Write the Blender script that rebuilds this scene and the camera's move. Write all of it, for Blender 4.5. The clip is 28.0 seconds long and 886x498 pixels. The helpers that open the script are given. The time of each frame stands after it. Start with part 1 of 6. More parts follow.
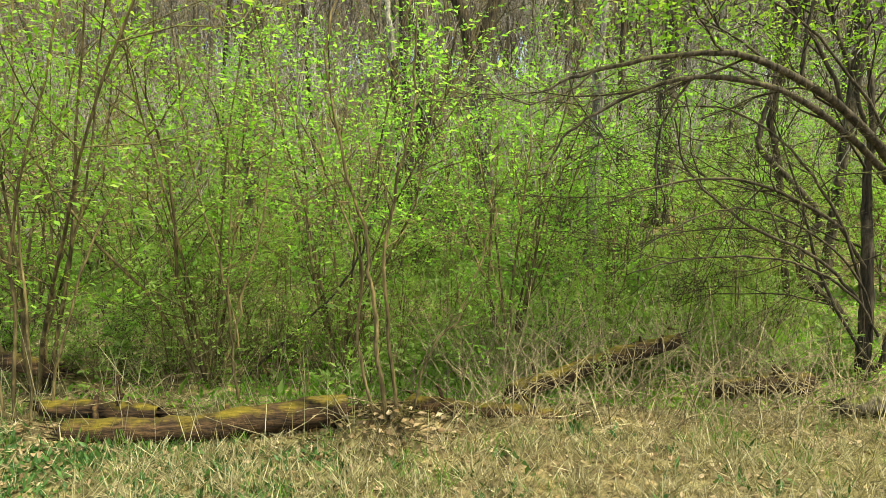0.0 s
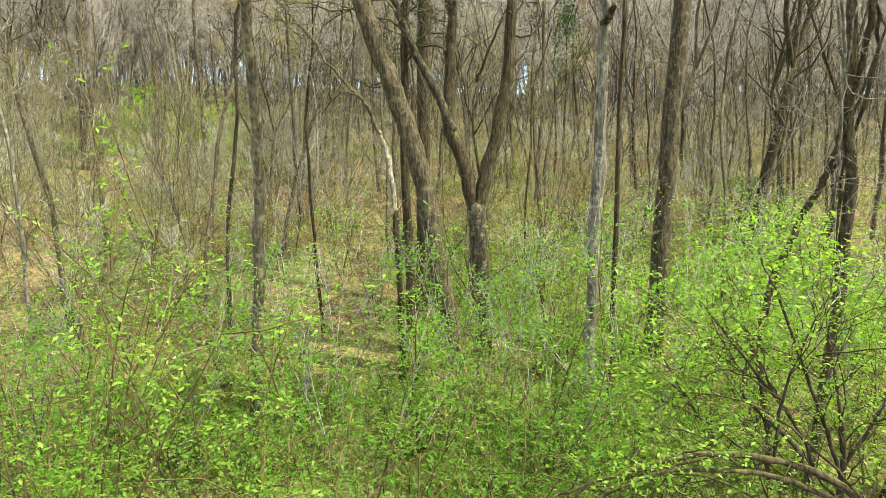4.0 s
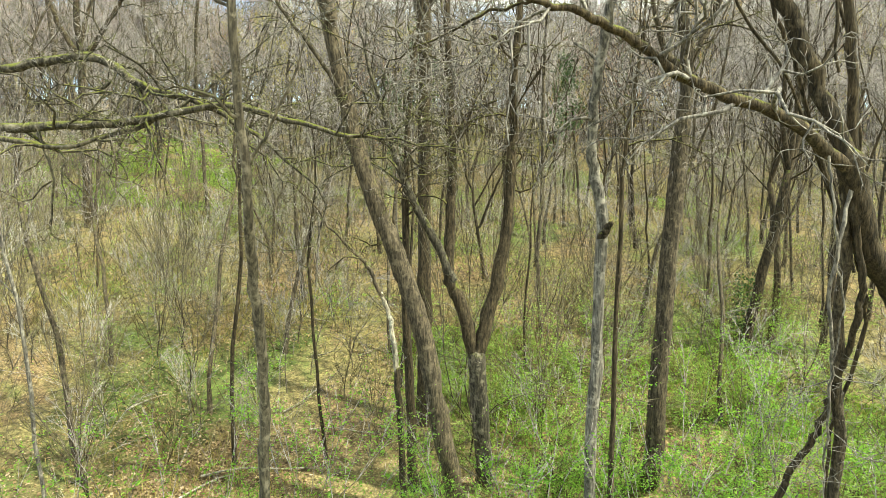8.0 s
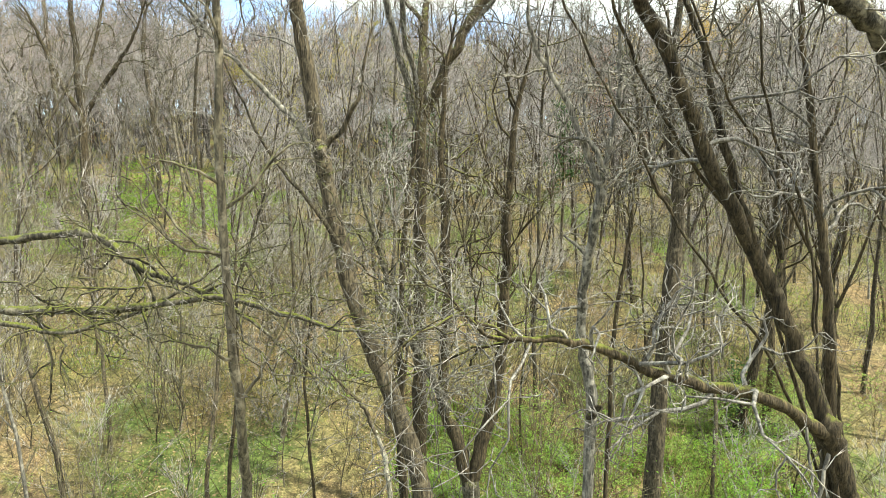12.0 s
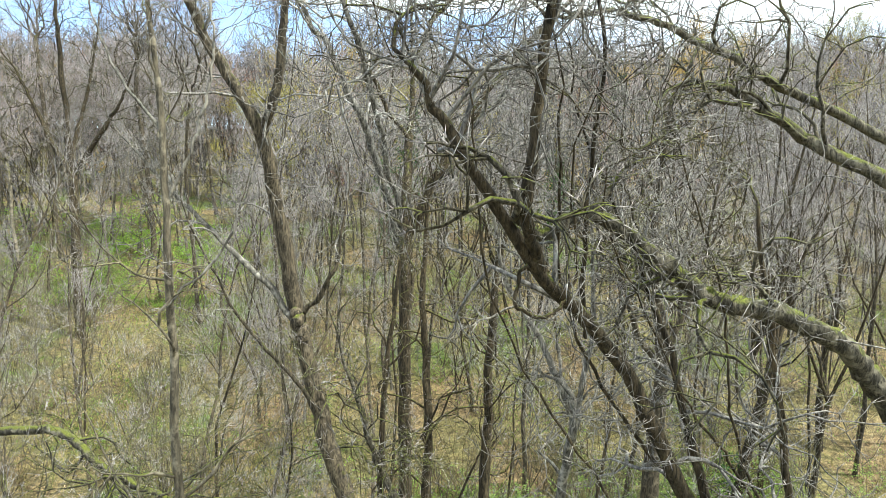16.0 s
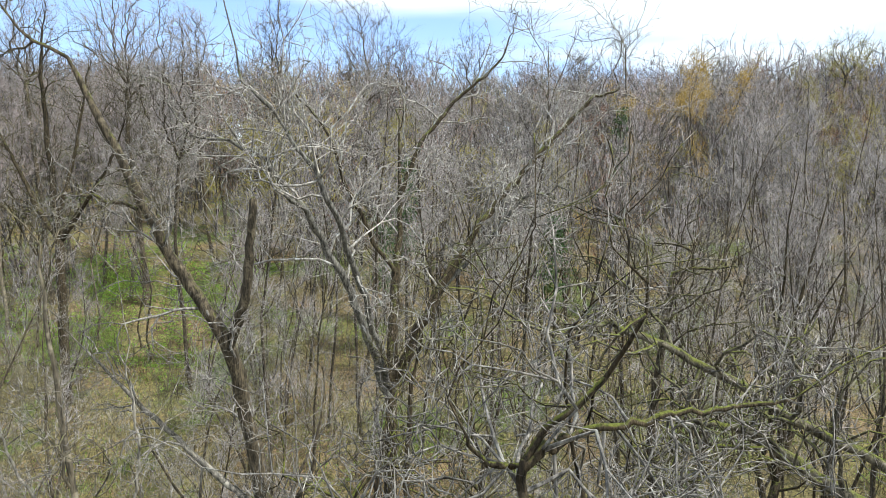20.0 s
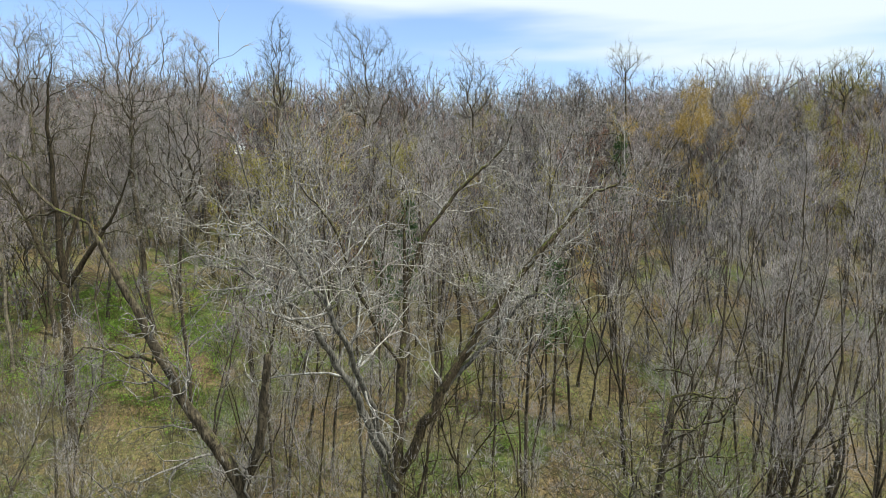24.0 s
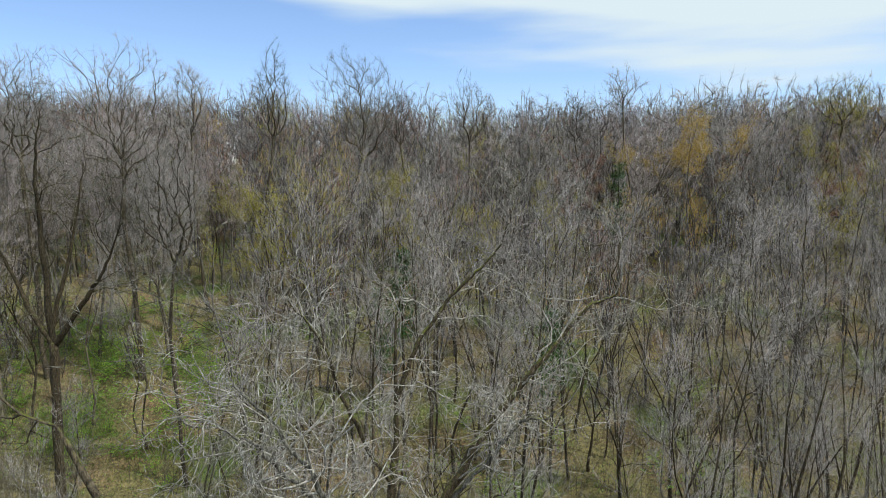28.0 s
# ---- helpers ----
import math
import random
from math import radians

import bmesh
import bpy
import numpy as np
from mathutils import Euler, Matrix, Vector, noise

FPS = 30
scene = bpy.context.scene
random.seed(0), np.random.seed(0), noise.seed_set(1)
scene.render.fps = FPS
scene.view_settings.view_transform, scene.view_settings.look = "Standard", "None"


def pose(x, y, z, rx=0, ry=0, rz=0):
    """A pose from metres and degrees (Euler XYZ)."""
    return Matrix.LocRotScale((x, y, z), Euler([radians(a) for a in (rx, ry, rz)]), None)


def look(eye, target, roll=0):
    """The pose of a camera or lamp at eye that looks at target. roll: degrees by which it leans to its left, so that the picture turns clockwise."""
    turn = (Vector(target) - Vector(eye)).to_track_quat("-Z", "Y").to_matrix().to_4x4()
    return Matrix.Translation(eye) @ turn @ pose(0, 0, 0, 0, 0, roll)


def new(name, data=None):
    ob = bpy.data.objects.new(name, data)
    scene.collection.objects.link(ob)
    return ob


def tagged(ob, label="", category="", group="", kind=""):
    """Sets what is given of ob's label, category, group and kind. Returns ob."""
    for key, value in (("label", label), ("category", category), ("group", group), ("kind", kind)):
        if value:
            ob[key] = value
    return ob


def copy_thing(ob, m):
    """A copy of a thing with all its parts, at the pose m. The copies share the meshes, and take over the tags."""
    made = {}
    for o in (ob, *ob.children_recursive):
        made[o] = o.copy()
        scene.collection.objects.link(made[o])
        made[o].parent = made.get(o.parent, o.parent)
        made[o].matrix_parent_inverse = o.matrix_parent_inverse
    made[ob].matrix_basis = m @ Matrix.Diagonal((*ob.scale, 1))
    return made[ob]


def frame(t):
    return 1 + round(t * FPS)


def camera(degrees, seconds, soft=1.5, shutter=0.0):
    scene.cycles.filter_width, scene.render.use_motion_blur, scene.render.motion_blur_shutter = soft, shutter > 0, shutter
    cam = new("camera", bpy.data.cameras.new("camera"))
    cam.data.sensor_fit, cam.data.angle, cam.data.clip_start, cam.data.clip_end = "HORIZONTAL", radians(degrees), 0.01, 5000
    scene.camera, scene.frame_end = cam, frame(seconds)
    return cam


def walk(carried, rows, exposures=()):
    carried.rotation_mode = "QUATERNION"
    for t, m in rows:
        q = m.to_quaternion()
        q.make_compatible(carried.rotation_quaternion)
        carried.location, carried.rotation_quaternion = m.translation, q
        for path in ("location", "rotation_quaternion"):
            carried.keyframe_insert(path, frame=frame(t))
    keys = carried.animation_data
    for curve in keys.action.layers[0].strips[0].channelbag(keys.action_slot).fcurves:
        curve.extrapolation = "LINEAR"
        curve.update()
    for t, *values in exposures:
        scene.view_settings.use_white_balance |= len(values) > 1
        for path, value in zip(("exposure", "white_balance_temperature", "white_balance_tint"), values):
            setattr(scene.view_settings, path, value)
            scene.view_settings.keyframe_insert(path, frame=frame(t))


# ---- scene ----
cam = camera(70.0, 28.0, soft=0.8)
PATH = [
    (0.0, (0.001, 0.000, 2.400), (0.009, 9.926, 1.184), -0.00),
    (0.5, (-0.021, -0.018, 2.688), (-0.016, 9.907, 1.470), -0.00),
    (1.0, (-0.032, -0.019, 2.999), (-0.029, 9.907, 1.785), 0.00),
    (1.5, (-0.029, -0.012, 3.353), (-0.023, 9.913, 2.136), 0.00),
    (2.0, (-0.011, -0.067, 3.793), (-0.014, 9.858, 2.568), 0.00),
    (2.5, (0.001, -0.134, 4.376), (0.005, 9.790, 3.151), 0.00),
    (3.0, (0.025, -0.170, 5.033), (0.029, 9.758, 3.833), -0.00),
    (3.5, (0.018, -0.092, 5.646), (0.022, 9.835, 4.435), -0.00),
    (4.0, (0.001, -0.035, 6.198), (0.006, 9.891, 4.984), -0.00),
    (4.5, (-0.018, 0.007, 6.711), (-0.012, 9.933, 5.496), -0.00),
    (5.0, (-0.031, 0.039, 7.208), (-0.022, 9.965, 5.993), -0.00),
    (5.5, (-0.030, 0.069, 7.711), (-0.015, 9.995, 6.497), -0.00),
    (6.0, (-0.006, 0.101, 8.242), (0.003, 10.028, 7.030), -0.00),
    (6.5, (-0.014, 0.122, 8.760), (-0.007, 10.048, 7.547), -0.00),
    (7.0, (-0.018, 0.130, 9.284), (-0.011, 10.055, 8.060), -0.00),
    (7.5, (-0.010, 0.149, 9.798), (-0.003, 10.073, 8.569), 0.00),
    (8.0, (-0.011, 0.164, 10.326), (-0.008, 10.087, 9.089), 0.00),
    (8.5, (0.003, 0.191, 10.851), (0.003, 10.113, 9.603), 0.00),
    (9.0, (-0.004, 0.239, 11.362), (0.002, 10.161, 10.111), 0.00),
    (9.5, (0.000, 0.293, 11.822), (-0.001, 10.215, 10.572), 0.00),
    (10.0, (0.008, 0.307, 12.241), (0.008, 10.231, 11.007), 0.00),
    (10.5, (0.000, 0.318, 12.654), (-0.000, 10.243, 11.432), 0.00),
    (11.0, (0.032, 0.315, 13.043), (0.027, 10.242, 11.843), -0.00),
    (11.5, (0.080, 0.362, 13.435), (0.069, 10.291, 12.245), 0.00),
    (12.0, (0.159, 0.378, 13.884), (0.156, 10.305, 12.682), 0.00),
    (12.5, (0.252, 0.379, 14.374), (0.257, 10.306, 13.165), 0.00),
    (13.0, (0.343, 0.384, 14.888), (0.357, 10.310, 13.676), 0.00),
    (13.5, (0.415, 0.408, 15.411), (0.442, 10.334, 14.199), 0.00),
    (14.0, (0.453, 0.470, 15.928), (0.479, 10.396, 14.718), 0.00),
    (14.5, (0.482, 0.694, 16.406), (0.491, 10.620, 15.196), -0.00),
    (15.0, (0.526, 0.977, 16.892), (0.525, 10.904, 15.685), -0.00),
    (15.5, (0.596, 1.069, 17.378), (0.590, 10.995, 16.165), -0.00),
    (16.0, (0.665, 1.094, 17.895), (0.666, 11.021, 16.684), -0.00),
    (16.5, (0.670, 1.082, 18.436), (0.665, 11.007, 17.217), 0.00),
    (17.0, (0.630, 1.077, 18.952), (0.621, 11.001, 17.723), 0.00),
    (17.5, (0.664, 1.228, 19.477), (0.664, 11.151, 18.245), -0.00),
    (18.0, (0.715, 1.690, 20.049), (0.718, 11.616, 18.832), -0.00),
    (18.5, (0.779, 2.210, 20.597), (0.770, 12.136, 19.384), -0.00),
    (19.0, (0.884, 2.551, 21.153), (0.868, 12.475, 19.924), -0.00),
    (19.5, (1.008, 2.658, 21.715), (0.989, 12.582, 20.485), 0.00),
    (20.0, (1.087, 2.682, 22.363), (1.067, 12.606, 21.132), 0.00),
    (20.5, (1.052, 2.688, 22.964), (1.038, 12.612, 21.738), 0.00),
    (21.0, (0.994, 2.634, 23.437), (0.978, 12.560, 22.220), 0.00),
    (21.5, (0.949, 2.545, 23.784), (0.933, 12.470, 22.561), 0.00),
    (22.0, (0.931, 2.500, 24.139), (0.918, 12.425, 22.917), 0.00),
    (22.5, (0.929, 2.493, 24.496), (0.918, 12.418, 23.274), 0.00),
    (23.0, (0.934, 2.517, 24.847), (0.921, 12.441, 23.623), 0.00),
    (23.5, (0.936, 2.565, 25.184), (0.917, 12.489, 23.957), 0.00),
    (24.0, (0.924, 2.630, 25.502), (0.908, 12.555, 24.279), 0.00),
    (24.5, (0.913, 2.758, 25.821), (0.903, 12.683, 24.602), 0.00),
    (25.0, (0.919, 2.944, 26.181), (0.914, 12.870, 24.968), 0.00),
    (25.5, (0.944, 3.172, 26.588), (0.944, 13.099, 25.380), 0.00),
    (26.0, (0.962, 3.409, 26.995), (0.966, 13.337, 25.794), -0.00),
    (26.5, (0.968, 3.619, 27.432), (0.978, 13.547, 26.229), -0.00),
    (27.0, (1.030, 3.714, 27.924), (1.044, 13.639, 26.705), -0.00),
    (27.5, (1.095, 3.730, 28.536), (1.114, 13.656, 27.320), -0.00),
    (28.0, (1.114, 3.727, 29.183), (1.133, 13.652, 27.961), -0.00),
]
EXPOSURES = [(0, 1.05, 7300, -5), (3.5, 1.31, 7300, -7), (8, 1.30, 7000, -8), (14, 1.16, 6350, -3), (17, 0.98, 5950, -1), (20, 0.52, 5950, 3), (25, 0.04, 6150, 0), (28, -0.11, 5900, 0)]
walk(cam, [(t, look(e, g, r)) for t, e, g, r in PATH], EXPOSURES)

# ---- world, sun ----
SUN_AZ, SUN_EL = radians(112), radians(58)     # sun high to the right: azimuth from +y towards +x
world = bpy.data.worlds.new("world")
scene.world = world
world.use_nodes = True
wn, wl = world.node_tree.nodes, world.node_tree.links
wn.clear()
sky = wn.new("ShaderNodeTexSky")
sky.sky_type = 'NISHITA'
sky.sun_disc = False
sky.sun_elevation, sky.sun_rotation = SUN_EL, SUN_AZ
sky.air_density, sky.dust_density, sky.ozone_density = 1.0, 0.25, 3.0
coord = wn.new("ShaderNodeTexCoord")
stretch = wn.new("ShaderNodeMapping")
stretch.inputs["Scale"].default_value = (1.4, 1.4, 11.0)
stretch.inputs["Rotation"].default_value = (0.0, radians(-7), 0.0)
wl.new(coord.outputs["Generated"], stretch.inputs["Vector"])
cirrus = wn.new("ShaderNodeTexNoise")
cirrus.inputs["Scale"].default_value = 1.5
cirrus.inputs["Detail"].default_value = 4.0
cirrus.inputs["Roughness"].default_value = 0.42
wl.new(stretch.outputs["Vector"], cirrus.inputs["Vector"])
split = wn.new("ShaderNodeSeparateXYZ")
wl.new(coord.outputs["Generated"], split.inputs["Vector"])
lift = wn.new("ShaderNodeMath")                # a thin cloud sheet that begins some way above the horizon
lift.operation = 'MINIMUM'
lift.inputs[1].default_value = 0.34
wl.new(split.outputs["Z"], lift.inputs[0])
side = wn.new("ShaderNodeMath")                # and hangs lower on the sun's side
side.operation = 'MULTIPLY_ADD'
side.inputs[1].default_value = 0.16
wl.new(split.outputs["X"], side.inputs[0])
wl.new(lift.outputs[0], side.inputs[2])
ragged = wn.new("ShaderNodeMath")
ragged.operation = 'MULTIPLY_ADD'
ragged.inputs[1].default_value = 0.30
wl.new(cirrus.outputs["Fac"], ragged.inputs[0])
wl.new(side.outputs[0], ragged.inputs[2])
veil = wn.new("ShaderNodeMapRange")
veil.interpolation_type = 'SMOOTHSTEP'
veil.inputs["From Min"].default_value, veil.inputs["From Max"].default_value = 0.318, 0.405
veil.inputs["To Min"].default_value = 0.06      # a thin haze over the blue
wl.new(ragged.outputs[0], veil.inputs["Value"])
cover = wn.new("ShaderNodeMix")
cover.data_type = 'RGBA'
cover.inputs["B"].default_value = (10.2, 10.5, 10.8, 1)
tint = wn.new("ShaderNodeMix")
tint.data_type, tint.blend_type = 'RGBA', 'MULTIPLY'
tint.inputs["Factor"].default_value = 1.0
tint.inputs["B"].default_value = (2.05, 1.9, 2.12, 1)
wl.new(sky.outputs["Color"], tint.inputs["A"])
wl.new(veil.outputs["Result"], cover.inputs["Factor"])
wl.new(tint.outputs["Result"], cover.inputs["A"])
background = wn.new("ShaderNodeBackground")
background.inputs["Strength"].default_value = 0.086
wl.new(cover.outputs["Result"], background.inputs["Color"])
world_out = wn.new("ShaderNodeOutputWorld")
wl.new(background.outputs["Background"], world_out.inputs["Surface"])

sun = new("sun", bpy.data.lights.new("sun", 'SUN'))
sun.data.energy, sun.data.angle, sun.data.color = 4.65, radians(2.0), (1.0, 0.94, 0.84)
toward = Vector((math.sin(SUN_AZ) * math.cos(SUN_EL), math.cos(SUN_AZ) * math.cos(SUN_EL), math.sin(SUN_EL)))
sun.matrix_world = look(toward * 60, (0, 0, 0))

# ---- materials ----


def shader(name):
    m = bpy.data.materials.new(name)
    m.use_nodes = True
    n, l = m.node_tree.nodes, m.node_tree.links
    return m, n, l, n["Principled BSDF"], n["Material Output"]


def noise_node(n, l, vec, scale, detail=3.0, rough=0.55):
    t = n.new("ShaderNodeTexNoise")
    t.inputs["Scale"].default_value, t.inputs["Detail"].default_value, t.inputs["Roughness"].default_value = scale, detail, rough
    l.new(vec, t.inputs["Vector"])
    return t


def ramp_node(n, l, fac, stops):
    r = n.new("ShaderNodeValToRGB")
    while len(r.color_ramp.elements) < len(stops):
        r.color_ramp.elements.new(0.5)
    for e, (p, c) in zip(r.color_ramp.elements, stops):
        e.position, e.color = p, (*c, 1)
    l.new(fac, r.inputs["Fac"])
    return r


def mix_node(n, l, fac, a, b, blend='MIX'):
    m = n.new("ShaderNodeMix")
    m.data_type, m.blend_type = 'RGBA', blend
    for key, v in (("Factor", fac), ("A", a), ("B", b)):
        if isinstance(v, (int, float)):
            m.inputs[key].default_value = v
        elif isinstance(v, tuple):
            m.inputs[key].default_value = (*v, 1)
        else:
            l.new(v, m.inputs[key])
    return m.outputs["Result"]


def math_node(n, l, op, a, b):
    m = n.new("ShaderNodeMath")
    m.operation = op
    for i, v in enumerate((a, b)):
        if isinstance(v, (int, float)):
            m.inputs[i].default_value = v
        else:
            l.new(v, m.inputs[i])
    return m.outputs[0]


def bark(name, dark, light, moss=0.0, lichen=0.15, rough=0.9, fissure=1.0, along=(1.0, 1.0, 0.16), moss_tint=(1.0, 1.0, 1.0)):
    """Bark with upright fissures, pale lichen and, where asked, moss on the upper sides."""
    m, n, l, p, out = shader(name)
    tc = n.new("ShaderNodeTexCoord")
    mp = n.new("ShaderNodeMapping")
    mp.inputs["Scale"].default_value = along
    l.new(tc.outputs["Object"], mp.inputs["Vector"])
    fine = noise_node(n, l, mp.outputs["Vector"], 38.0, 4.0, 0.65)
    broad = noise_node(n, l, tc.outputs["Object"], 5.5, 4.0, 0.6)
    strip = noise_node(n, l, mp.outputs["Vector"], 15.0, 4.0, 0.65)
    col = ramp_node(n, l, fine.outputs["Fac"], [(0.32, dark), (0.62, light)]).outputs["Color"]
    info = n.new("ShaderNodeObjectInfo")
    tone = math_node(n, l, 'MULTIPLY_ADD', info.outputs["Random"], 0.5)
    tone.node.inputs[2].default_value = 0.75
    col = mix_node(n, l, 1.0, col, tone, 'MULTIPLY')
    blotch = ramp_node(n, l, strip.outputs["Fac"], [(0.36, (0.38, 0.38, 0.38)), (0.5, (0.9, 0.9, 0.9)), (0.64, (1.6, 1.58, 1.52))]).outputs["Color"]
    col = mix_node(n, l, 1.0, col, blotch, 'MULTIPLY')
    pale = ramp_node(n, l, broad.outputs["Fac"], [(0.60 - lichen * 0.35, (0, 0, 0)), (0.68, (1, 1, 1))]).outputs["Color"]
    col = mix_node(n, l, math_node(n, l, 'MULTIPLY', pale, min(1.0, lichen * 3)), col, tuple(min(0.6, c * 1.9 + w) for c, w in zip(light, (0.06, 0.054, 0.042))))
    if moss or moss_tint[0] > 1:
        geo = n.new("ShaderNodeNewGeometry")
        up = n.new("ShaderNodeSeparateXYZ")
        l.new(geo.outputs["Normal"], up.inputs["Vector"])
        blot = noise_node(n, l, tc.outputs["Object"], 4.5, 5.0, 0.65)
        f = math_node(n, l, 'MULTIPLY_ADD', up.outputs["Z"], 0.35)
        l.new(blot.outputs["Fac"], f.node.inputs[2])
        mask = ramp_node(n, l, f, [(0.72 - 0.3 * moss, (0, 0, 0)), (0.9 - 0.3 * moss, (1, 1, 1))]).outputs["Color"]
        green = ramp_node(n, l, fine.outputs["Fac"], [(0.3, tuple(a * b for a, b in zip((0.05, 0.06, 0.010), moss_tint))), (0.7, tuple(a * b for a, b in zip((0.16, 0.165, 0.03), moss_tint)))]).outputs["Color"]
        col = mix_node(n, l, mask, col, green)
    l.new(col, p.inputs["Base Color"])
    p.inputs["Roughness"].default_value = rough
    p.inputs["Specular IOR Level"].default_value = 0.25
    bump = n.new("ShaderNodeBump")
    bump.inputs["Strength"].default_value, bump.inputs["Distance"].default_value = 0.9 * fissure, 0.03
    l.new(fine.outputs["Fac"], bump.inputs["Height"])
    l.new(bump.outputs["Normal"], p.inputs["Normal"])
    return m


def blade(name, stops, through_light=0.55, rough=0.5):
    """Thin leaves or blades: each one its own tone, with light passing through."""
    m, n, l, p, out = shader(name)
    geo = n.new("ShaderNodeNewGeometry")
    fac = geo.outputs["Random Per Island"]
    col = ramp_node(n, l, fac, stops).outputs["Color"]
    l.new(col, p.inputs["Base Color"])
    p.inputs["Roughness"].default_value = rough
    p.inputs["Specular IOR Level"].default_value = 0.3
    t = n.new("ShaderNodeBsdfTranslucent")
    l.new(mix_node(n, l, 1.0, col, (1.15, 1.1, 0.6), 'MULTIPLY'), t.inputs["Color"])
    mx = n.new("ShaderNodeMixShader")
    mx.inputs["Fac"].default_value = through_light
    l.new(p.outputs["BSDF"], mx.inputs[1])
    l.new(t.outputs["BSDF"], mx.inputs[2])
    l.new(mx.outputs["Shader"], out.inputs["Surface"])
    return m


BARK_DARK = bark("bark_dark", (0.013, 0.0095, 0.0055), (0.071, 0.053, 0.031), 0.16, 0.09)
BARK_GREY = bark("bark_grey", (0.02, 0.0155, 0.0105), (0.10, 0.079, 0.053), 0.14, 0.15)
BARK_PALE = bark("bark_pale", (0.06, 0.054, 0.046), (0.20, 0.18, 0.155), 0.0, 0.22, fissure=0.4)
BARK_SMOOTH = bark("bark_smooth", (0.083, 0.068, 0.049), (0.165, 0.139, 0.101), 0.1, 0.2, fissure=0.3)
BARK_MOSSY = bark("bark_mossy", (0.018, 0.015, 0.011), (0.11, 0.095, 0.07), 0.3, 0.25)
BARK_BUSH = bark("bark_bush", (0.05, 0.038, 0.017), (0.155, 0.115, 0.052), 0.1, 0.1, fissure=0.4)
BARK_ARCH = bark("bark_arch", (0.018, 0.014, 0.010), (0.07, 0.053, 0.036), 0.1, 0.1, fissure=0.5)
# some lichen; the pale tone puts sunlight on the limbs into the colour
BARK_LICHEN_LIT = bark("bark_lichen_lit", (0.026, 0.023, 0.020), (0.20, 0.184, 0.165), 0.06, 0.12, fissure=0.9)
DEAD_WOOD = bark("dead_wood", (0.13, 0.11, 0.08), (0.33, 0.29, 0.23), 0.0, 0.2, fissure=0.4)
CANE = bark("dead_cane", (0.15, 0.115, 0.06), (0.36, 0.29, 0.17), 0.0, 0.1, fissure=0.3)
LOG_BARK = bark("log_bark", (0.008, 0.005, 0.003), (0.075, 0.042, 0.02), 0.0, 0.0, along=(0.16, 1.0, 1.0), moss_tint=(1.15, 0.8, 0.5))
TWIG = bark("twig", (0.135, 0.118, 0.114), (0.305, 0.271, 0.264), 0.0, 0.2, fissure=0.2)
TWIG_PALE = bark("twig_pale", (0.19, 0.172, 0.155), (0.37, 0.338, 0.30), 0.0, 0.2, fissure=0.2)
BRANCH_GREY = bark("branch_grey", (0.075, 0.068, 0.062), (0.31, 0.282, 0.258), 0.0, 0.1, fissure=0.3)
TWIG_DARK = bark("twig_dark", (0.045, 0.039, 0.036), (0.11, 0.096, 0.088), 0.0, 0.1, fissure=0.2)
LEAF = blade("young_leaf", [(0.0, (0.12, 0.275, 0.045)), (0.5, (0.20, 0.41, 0.072)), (1.0, (0.30, 0.52, 0.115))], 0.8)
LEAF_LIGHT = blade("young_leaf_yellow", [(0.0, (0.10, 0.22, 0.022)), (0.6, (0.20, 0.365, 0.045)), (1.0, (0.34, 0.49, 0.09))])
LEAF_LOW = blade("undergrowth_leaf", [(0.0, (0.12, 0.19, 0.04)), (0.5, (0.195, 0.30, 0.07)), (1.0, (0.29, 0.40, 0.115))])
BUDS = blade("opening_buds", [(0.0, (0.22, 0.19, 0.04)), (0.5, (0.31, 0.28, 0.06)), (1.0, (0.40, 0.34, 0.08))], 0.3)
BUDS_RED = blade("reddish_buds", [(0.0, (0.16, 0.075, 0.05)), (1.0, (0.30, 0.15, 0.10))], 0.3)
# mauve twigs of the distance, lightened to put haze into the colour
TWIG_MAUVE_HAZE = bark("twig_mauve_haze", (0.21, 0.17, 0.168), (0.42, 0.345, 0.34), 0.0, 0.2, fissure=0.2)
BUDS_GOLD = blade("golden_catkins", [(0.0, (0.34, 0.23, 0.06)), (1.0, (0.50, 0.34, 0.09))], 0.3)
OLIVE = blade("olive_grass", [(0.0, (0.12, 0.125, 0.03)), (0.5, (0.27, 0.235, 0.07)), (1.0, (0.45, 0.37, 0.14))], 0.35)
STRAW = blade("dry_grass", [(0.0, (0.10, 0.085, 0.04)), (0.5, (0.27, 0.235, 0.13)), (1.0, (0.54, 0.49, 0.31))], 0.3)
# dark green leaves, with the left corner's shade put into their colour
WEED_SHADED = blade("weed_leaf_shaded", [(0.0, (0.025, 0.07, 0.015)), (1.0, (0.085, 0.17, 0.04))], 0.25)
GRASS = blade("green_grass", [(0.0, (0.05, 0.12, 0.02)), (1.0, (0.17, 0.28, 0.05))], 0.35)
LITTER = blade("dead_leaves", [(0.0, (0.10, 0.062, 0.03)), (0.6, (0.24, 0.16, 0.085)), (1.0, (0.46, 0.35, 0.23))], 0.15)


